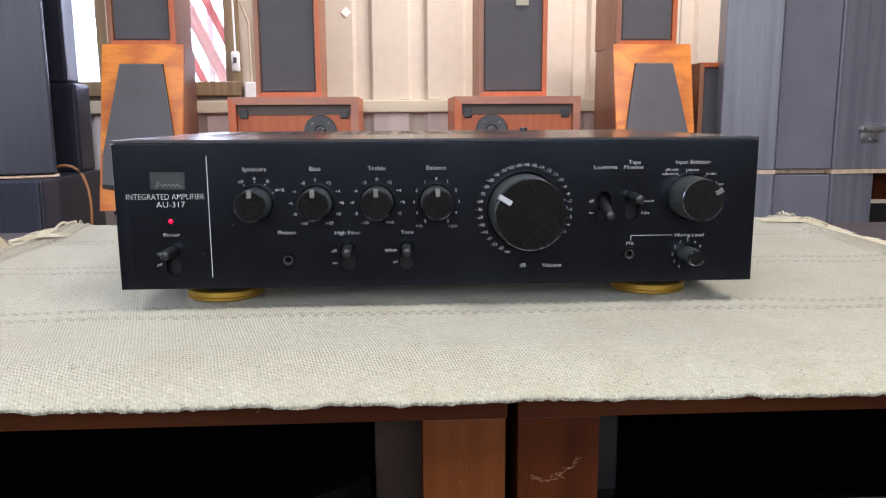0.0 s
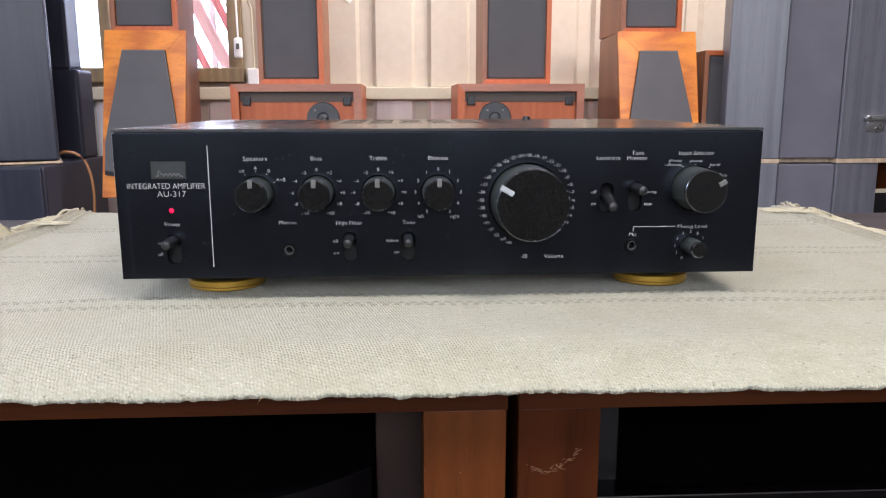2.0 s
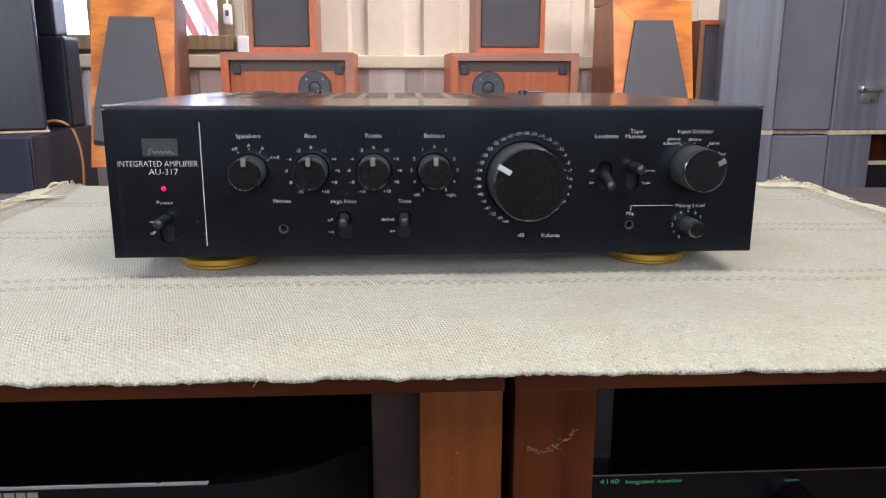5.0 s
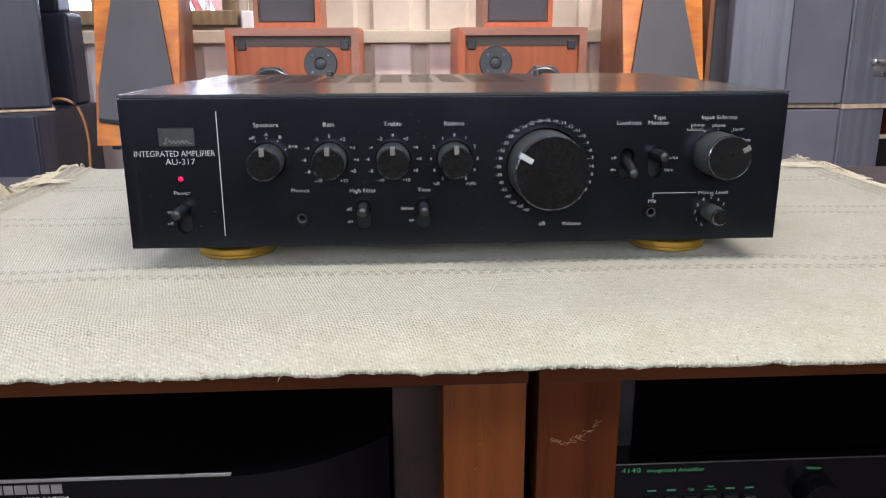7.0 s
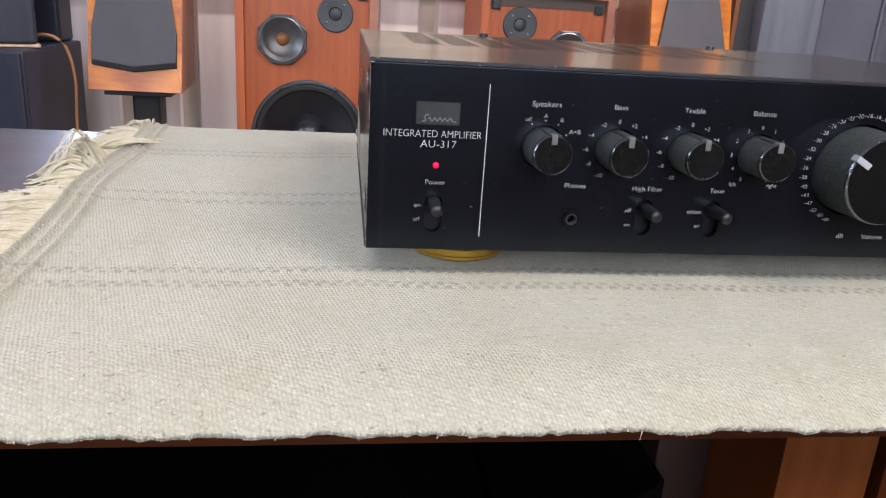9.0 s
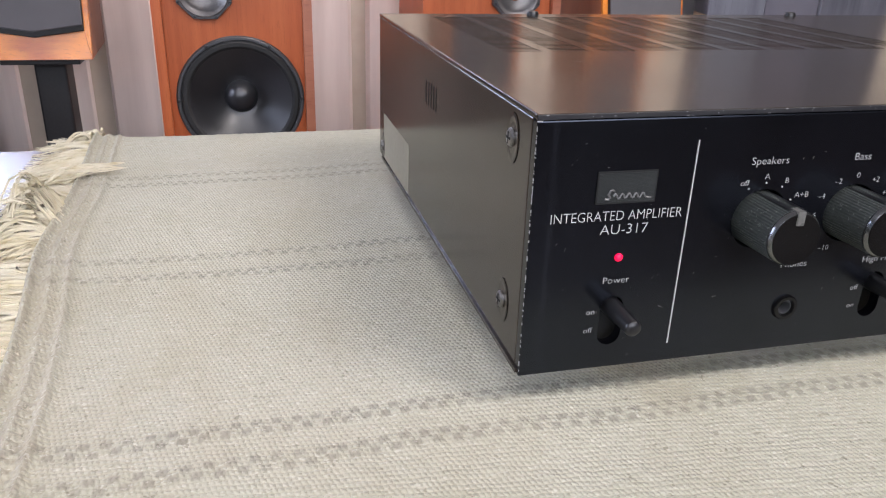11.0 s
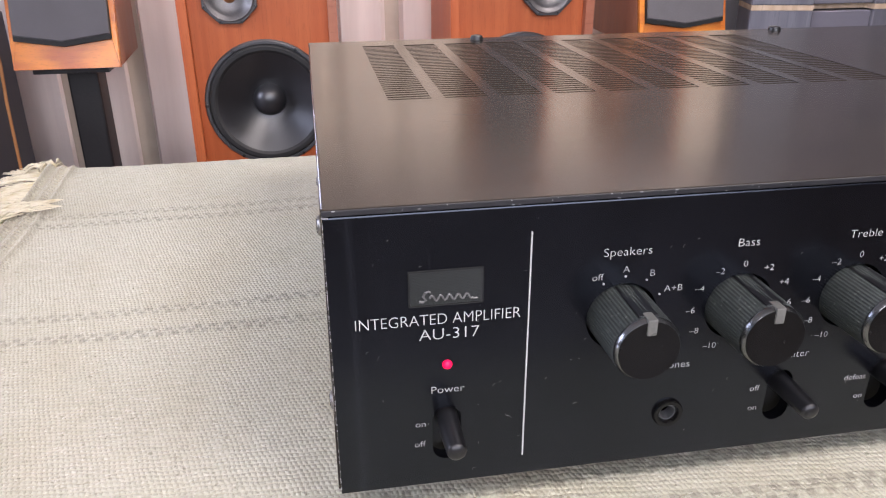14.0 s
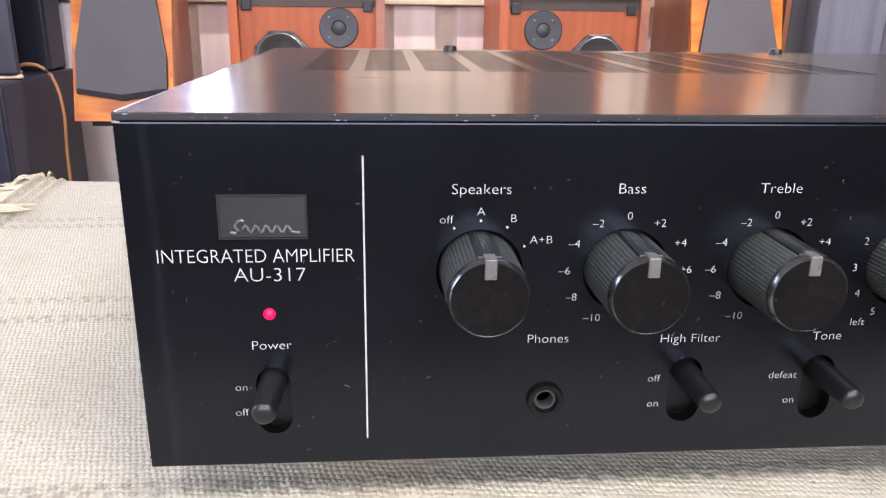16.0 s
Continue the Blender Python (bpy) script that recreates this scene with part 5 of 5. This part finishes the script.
def three_way(cx, side):
    x0, x1, yf, z0, z1 = cx - 0.1785, cx + 0.1785, 1.66, 0.14, 0.7875
    s = tagged(empty("floor_speaker", cx, yf, z0), "walnut three-way floor speaker with its grille off", "speaker", "walnut floor speakers")
    cabinet(s, x0, x1, yf, yf + 0.30, z0, z1, 0.021, M_WALNUT, M_WALNUT_RIM, 0.022, (cx + 0.0045, 0.374, 0.134))
    yb = yf + 0.022
    for lx in (x0 + 0.040, x1 - 0.040):
        for lz in (z1 - 0.0465, z0 + 0.05):
            bm = new_box(lx - 0.011, lx + 0.011, yb - 0.010, yb - 0.0005, lz - 0.012, lz + 0.012, 0.002)
            part("grille_catch", bm, M_STAND, s, "black grille catch")
    # a dark strip paints in the shade that the rim drops on the front
    part("rim_shade_strip", new_box(x0 + 0.022, x1 - 0.022, yb - 0.004, yb - 0.0005, z1 - 0.049, z1 - 0.0215), M_RIM_SHADE, s, "dark strip standing in for the rim's shade")
    # woofer
    wx, wz = cx + 0.0045, 0.374
    fr = part("woofer_frame", lathe(bmesh.new(), [(0.150, -0.0005), (0.149, -0.006), (0.146, -0.009), (0.141, -0.009), (0.138, -0.004)], wx, wz, yb, 64, caps=(False, False)), M_FRAME, s, "grey driver frame", True)
    part("surround", lathe(bmesh.new(), [(0.1395, -0.006), (0.134, -0.0105), (0.126, -0.0105), (0.120, -0.005)], wx, wz, yb, 64, caps=(False, False)), M_RUBBER, fr, "", True)
    part("cone", lathe(bmesh.new(), [(0.1215, -0.005), (0.088, 0.016), (0.053, 0.035), (0.039, 0.041)], wx, wz, yb, 64), M_CONE, fr, "black cone", True)
    part("dust_cap", lathe(bmesh.new(), [(0.040, 0.040), (0.037, 0.026), (0.028, 0.014), (0.014, 0.008), (0.0035, 0.0065)], wx, wz, yb, 48), M_CONE, fr, "domed dust cap", True)
    for k in range(6):
        a = k * math.pi / 3
        part("bolt", lathe(bmesh.new(), [(0.0042, -0.008), (0.0042, -0.0105), (0.002, -0.0112)], wx + 0.1445 * math.cos(a), wz + 0.1445 * math.sin(a), yb, 12), M_STAND, fr)
    # midrange in its eight-sided flange
    mx, mz = cx - 0.0625 * side, 0.6235
    ring = lathe(bmesh.new(), [(0.066, -0.0005), (0.066, -0.018), (0.0645, -0.0195), (0.0545, -0.0195), (0.0545, -0.002)], 0, 0, yb, 8, caps=(False, False))
    bmesh.ops.rotate(ring, verts=ring.verts, cent=(0, 0, 0), matrix=Matrix.Rotation(math.pi / 8, 3, 'Y'))
    bmesh.ops.translate(ring, verts=ring.verts, vec=(mx, 0, mz))
    fl = part("midrange_flange", ring, M_FRAME, s, "eight-sided grey flange")
    part("horn", lathe(bmesh.new(), [(0.0570, -0.0198), (0.0545, -0.0222), (0.0505, -0.0205), (0.043, -0.0125), (0.031, -0.0065), (0.015, -0.0030)], mx, mz, yb, 48, caps=(False, False)), M_HORN, fl, "polished metal cone", True)
    part("throat", lathe(bmesh.new(), [(0.017, -0.0030), (0.014, -0.0090), (0.008, -0.0130), (0.002, -0.0142)], mx, mz, yb, 32), M_COPPER, fl, "copper-coloured dome", True)
    for k in range(8):
        a = (k + 0.5) * math.pi / 4
        part("bolt", lathe(bmesh.new(), [(0.0026, -0.0192), (0.0026, -0.0212), (0.0012, -0.0217)], mx + 0.0605 * math.cos(a), mz + 0.0605 * math.sin(a), yb, 10), M_STAND, fl)
    # tweeter plate
    tx, tz = cx + 0.071 * side, 0.6925
    tw = part("tweeter", lathe(bmesh.new(), [(0.0455, -0.0005), (0.0455, -0.005), (0.043, -0.007), (0.0175, -0.006), (0.014, -0.002)], tx, tz, yb, 48), M_FRAME, s, "round grey tweeter plate", True)
    part("tweeter_dome", lathe(bmesh.new(), [(0.0145, -0.0045), (0.0095, -0.0066), (0.003, -0.0074)], tx, tz, yb, 24), M_FRAME, tw, "", True)
    for k in range(4):
        a = math.pi / 4 + k * math.pi / 2
        part("screw", lathe(bmesh.new(), [(0.0035, -0.006), (0.003, -0.0085), (0.001, -0.009)], tx + 0.0315 * math.cos(a), tz + 0.0315 * math.sin(a), yb, 10), M_STEEL, tw)
    base = tagged(part("plinth_block", new_box(cx - 0.165, cx + 0.165, yf + 0.02, yf + 0.29, 0.0, 0.1395, 0.004), M_SIDE), "brown wooden block under the floor speaker", "plinth")


def grille_box(name, cx, w, yf, d, z0, z1, label, group, tag=False):
    s = tagged(empty(name, cx, yf, z0), label, "speaker", group)
    x0, x1 = cx - w / 2, cx + w / 2
    cabinet(s, x0, x1, yf, yf + d, z0, z1, 0.013, M_SIDE, M_WALNUT, 0.012)
    g = part("grille", new_box(x0 + 0.016, x1 - 0.016, yf + 0.004, yf + 0.0115, z0 + 0.016, z1 - 0.016, 0.004, 3), M_GRILLE, s, "charcoal cloth grille")
    if tag:
        part("price_tag", new_box(cx + 0.008, cx + 0.043, yf + 0.0025, yf + 0.0035, z0 + 0.250, z0 + 0.280), M_LABEL, s, "small pale tag")


def slanted_speaker(cx, side):
    """Narrow speaker with a baffle that leans back, and a grille that widens downwards to a point."""
    hw, z0, z1, yb, yt = (0.110 if side < 0 else 0.112), 0.482, 0.931, 1.612, 1.722
    s = tagged(empty("slanted_speaker", cx, yb, z0), "honey-orange speaker with a tapered charcoal grille on a stand", "speaker", "slanted speakers")
    back = 1.99 if side > 0 else 1.88
    bm = bmesh.new()
    # the sides draw in towards the back
    hb = hw - 0.05 * (back - yb)
    L = [bm.verts.new((cx - h, y, z)) for h, y, z in ((hw, yb + 0.004, z0), (hw, yt + 0.004, z1), (hb, back, z1), (hb, back, z0))]
    R = [bm.verts.new((cx + h, y, z)) for h, y, z in ((hw, yb + 0.004, z0), (hw, yt + 0.004, z1), (hb, back, z1), (hb, back, z0))]
    for i in range(4):
        bm.faces.new((L[i], L[(i + 1) % 4], R[(i + 1) % 4], R[i]))
    bm.faces.new(L), bm.faces.new(R)
    bmesh.ops.bevel(bm, geom=list(bm.edges), offset=0.003, segments=2, affect='EDGES')
    part("cabinet", bm, M_SIDE, s)
    H = z1 - z0

    def on(x, f, out):
        """A point of the leaning front: x off the middle, share f of its height, lifted off by out."""
        n = Vector((0, -H, yt - yb)).normalized()
        return Vector((cx + x, yb + (yt - yb) * f, z0 + H * f)) + n * out

    def slab(outline, a, c, cham=0.0):
        bm = bmesh.new()
        lo = [bm.verts.new(on(x, f, a)) for x, f in outline]
        hi = [bm.verts.new(on(x * (1 - cham), 0.5 + (f - 0.5) * (1 - cham), c)) for x, f in outline]
        for i in range(len(lo)):
            bm.faces.new((lo[i], lo[(i + 1) % len(lo)], hi[(i + 1) % len(lo)], hi[i]))
        bm.faces.new(lo), bm.faces.new(hi)
        return bm

    # veneered front in mitred boards round the grille
    gt, gb = (0.057, 0.099) if side < 0 else (0.053, 0.099)
    T, S = 0.873, 0.30
    part("front_board", slab([(-hw, 1.0), (hw, 1.0), (gt, T), (-gt, T)], 0.0, 0.010), M_ORANGE, s, "mitred flamed board")
    part("front_board", slab([(-hw, 0.0), (-hw, 0.9995), (-gt - 0.0005, T), (-gb, 0.13)], 0.0, 0.0095), M_ORANGE, s, "mitred flamed board")
    part("front_board", slab([(hw, 0.0), (gb, 0.13), (gt + 0.0005, T), (hw, 0.9995)], 0.0, 0.0095), M_ORANGE, s, "mitred flamed board")
    part("front_board", slab([(-hw + 0.0005, 0.0), (-gb + 0.0005, 0.1295), (gb - 0.0005, 0.1295), (hw - 0.0005, 0.0)], 0.0, 0.010), M_ORANGE, s, "mitred flamed board")
    part("grille_frame", slab([(-gt, T), (gt, T), (gb, 0.30), (gb, 0.131), (0, 0.100), (-gb, 0.131), (-gb, 0.30)], 0.0005, 0.022), M_INSIDE, s, "black grille frame")
    part("grille", slab([(-gt, T - 0.002), (gt, T - 0.002), (gb, 0.32), (gb * 0.995, 0.152), (0, 0.121), (-gb * 0.995, 0.152), (-gb, 0.32)], 0.0222, 0.026, 0.012), M_GRILLE, s, "tapered charcoal grille")
    st = tagged(empty("speaker_stand", cx, 1.75, 0), "black steel speaker stand on the floor", "stand", "speaker stands")
    part("top_plate", new_box(cx - 0.08, cx + 0.08, yb + 0.012, 1.86, z0 - 0.012, z0 - 0.0005, 0.002), M_STAND, st)
    part("post", new_box(cx - 0.034, cx + 0.034, 1.70, 1.78, 0.02, z0 - 0.0125, 0.006), M_STAND, st)
    part("base_plate", new_box(cx - 0.12, cx + 0.12, 1.62, 1.88, 0.0, 0.0195, 0.004), M_STAND, st)


three_way(-0.3235, 1)
three_way(0.301, -1)
grille_box("tall_speaker", -0.340, 0.180, 1.70, 0.20, 0.788, 1.33, "tall walnut speaker with a charcoal grille on the floor speaker", "tall speakers")
grille_box("tall_speaker", 0.292, 0.194, 1.70, 0.20, 0.788, 1.33, "tall walnut speaker with a charcoal grille on the floor speaker", "tall speakers", True)
slanted_speaker(-0.737, -1)
slanted_speaker(0.694, 1)
grille_box("bookshelf_speaker", -0.742, 0.182, 1.725, 0.18, 0.9315, 1.28, "small dark-grilled bookshelf speaker on the slanted one", "bookshelf speakers")
grille_box("bookshelf_speaker", 0.681, 0.175, 1.725, 0.25, 0.9315, 1.28, "small dark-grilled bookshelf speaker on the slanted one", "bookshelf speakers")
grille_box("bookshelf_speaker", 0.944, 0.210, 1.715, 0.22, 0.38, 0.882, "orange-edged speaker with a charcoal grille beside the wide cabinet", "bookshelf speakers")
st = tagged(part("speaker_plinth", new_box(0.86, 1.03, 1.735, 1.92, 0.0, 0.3795, 0.004), M_STAND), "plain black plinth under the bookshelf speaker", "plinth")


def column(name, cx, cy, w, d, z0, z1, rz, label, group, mat):
    """A tall black-stained box speaker with a dark cloth front."""
    s = empty(name, 0, 0, 0)
    part("cabinet", new_box(-w / 2, w / 2, 0.012, d, 0, z1 - z0, min(0.007, (z1 - z0) / 3)), mat, s)
    part("front_panel", new_box(-w / 2 + 0.004, w / 2 - 0.004, 0.0, 0.0115, min(0.003, (z1 - z0) / 6), z1 - z0 - min(0.003, (z1 - z0) / 6), min(0.004, (z1 - z0) / 4)), mat, s)
    s.matrix_world = pose(cx, cy, z0, 0, 0, rz)
    tagged(s, label, "speaker", group)
    return s


column("column_speaker", -1.127, 1.560, 0.36, 0.30, 0.5820, 1.60, 25, "tall black-stained ash column speaker turned into the room", "black columns", M_ASH)
column("black_cabinet", -1.182, 1.531, 0.43, 0.43, 0.0, 0.5735, 0, "black-stained ash cabinet carrying the column speaker", "black columns", M_ASH)
st = column("plywood_strip", -1.120, 1.558, 0.36, 0.30, 0.5740, 0.5815, 25, "pale plywood strip under the column speaker", "plywood", M_STRIP)
st["category"] = "strip"
tagged(part("low_speaker", new_box(-1.066, -0.984, 1.850, 1.955, 0.5740, 0.834, 0.010, 3), M_ASH), "low black speaker standing on the black cabinet", "speaker")
tagged(part("slim_speaker", new_box(-1.074, -1.010, 1.860, 1.950, 0.8345, 1.42, 0.010, 3), M_ASH), "slim black speaker stacked on the low one", "speaker")
cb = part("speaker_cable", tube(bmesh.new(), [(-1.024, 1.72, 0.5785), (-1.004, 1.708, 0.595), (-0.981, 1.703, 0.602), (-0.966, 1.699, 0.602), (-0.951, 1.699, 0.599), (-0.937, 1.699, 0.591), (-0.924, 1.699, 0.578), (-0.916, 1.699, 0.557), (-0.910, 1.699, 0.533), (-0.907, 1.699, 0.504), (-0.906, 1.699, 0.48), (-0.908, 1.699, 0.446), (-0.911, 1.699, 0.40), (-0.915, 1.70, 0.2), (-0.915, 1.71, 0.005)], 0.004, 0.004, 8), M_CABLE, smooth=True)
tagged(cb, "orange speaker cable hanging down beside the black cabinet", "cable")


def footprint(bm, pts, z0, z1):
    """An outline in x and y, drawn up from z0 to z1."""
    lo, hi = [bm.verts.new((p[0], p[1], z0)) for p in pts], [bm.verts.new((p[0], p[1], z1)) for p in pts]
    n = len(pts)
    for k in range(n):
        bm.faces.new((lo[k], lo[(k + 1) % n], hi[(k + 1) % n], hi[k]))
    bm.faces.new(lo), bm.faces.new(hi)
    return bm


def wide_cabinet():
    """Two stacked faceted cabinets in grey-black ash with a recessed cloth panel in the middle; the upper one carries a chrome latch."""
    mid = Vector((1.09, 1.665))

    foot = []
    for name, z0, z1, label in (("wide_cabinet", 0.0, 0.5685, "wide faceted grey-black cabinet standing on the floor"), ("wide_cabinet", 0.5815, 1.60, "wide faceted grey-black cabinet stacked on another")):
        end = 1.420 if z0 > 0.1 else 1.308
        foot = [(0.905, 1.755), (0.861, 1.600), (1.007, 1.568), (1.171, 1.565), (end, 1.592), (end - 0.02, 1.755)]
        s = tagged(empty(name, mid.x, mid.y, z0), label, "cabinet", "stacked cabinets")
        for i in range(len(foot)):
            a, c = Vector(foot[i]), Vector(foot[(i + 1) % len(foot)])
            n = Vector((c.y - a.y, a.x - c.x)).normalized()
            if n.dot(mid - a) < 0:
                n = -n
            cloth = i == 2
            gap = (c - a).normalized() * (0.003 if cloth else 0.0012)
            off = n * (0.006 if cloth else 0.0)
            q = [a + gap + off, c - gap + off, c - gap + n * 0.018, a + gap + n * 0.018]
            bm = footprint(bmesh.new(), q, z0 + (0.002 if cloth else 0.0), z1 - (0.002 if cloth else 0.0))
            bmesh.ops.bevel(bm, geom=list(bm.edges), offset=0.0018, segments=1, affect='EDGES')
            part("cloth_panel" if cloth else "facet_panel", bm, M_GRILLE_W if cloth else M_ASH_L, s, "recessed grey cloth panel" if cloth else "")
        for zz in (z0 + 0.003, z1 - 0.018):
            part("end_panel", footprint(bmesh.new(), [mid + (Vector(p) - mid) * 0.88 for p in foot], zz, zz + 0.015), M_ASH_L, s)
        if z0 > 0.1:
            lt = part("latch", new_box(1.248, 1.300, 1.5715, 1.5745, 0.655, 0.695, 0.001, 2), M_SILVER, s, "chrome latch plate", True)
            part("latch_bar", new_box(1.243, 1.306, 1.556, 1.571, 0.684, 0.700, 0.004, 3), M_SILVER, lt, "", True)
            part("latch_hook", lathe(bmesh.new(), [(0.009, 0.0), (0.009, -0.012), (0.006, -0.015)], 1.247, 0.692, 1.571, 20), M_SILVER, lt, "", True)
            part("latch_screw", lathe(bmesh.new(), [(0.004, 0.0), (0.004, -0.002), (0.002, -0.003)], 1.277, 0.664, 1.5715, 12), M_STEEL, lt, "", True)
    low = tagged(empty("brown_cabinet", 1.48, 1.75, 0), "low red-brown cabinet beside the grey-black stack", "cabinet")
    part("body", new_box(1.345, 1.62, 1.70, 1.95, 0.0, 0.575, 0.004), M_RACK, low)
    part("drawer_front", new_box(1.360, 1.605, 1.692, 1.6995, 0.30, 0.47, 0.002), M_RACKIN, low, "black recessed front")
    part("drawer_edge", new_box(1.360, 1.605, 1.690, 1.6995, 0.4705, 0.482, 0.001), M_LEDGE, low, "pale edge strip")
    tagged(part("plywood_strip", footprint(bmesh.new(), [foot[0], foot[1], foot[2], (1.012, 1.60), (1.166, 1.60), foot[3], foot[4], foot[5]], 0.5690, 0.5810), M_STRIP), "pale plywood sheet between the stacked cabinets", "strip")


wide_cabinet()
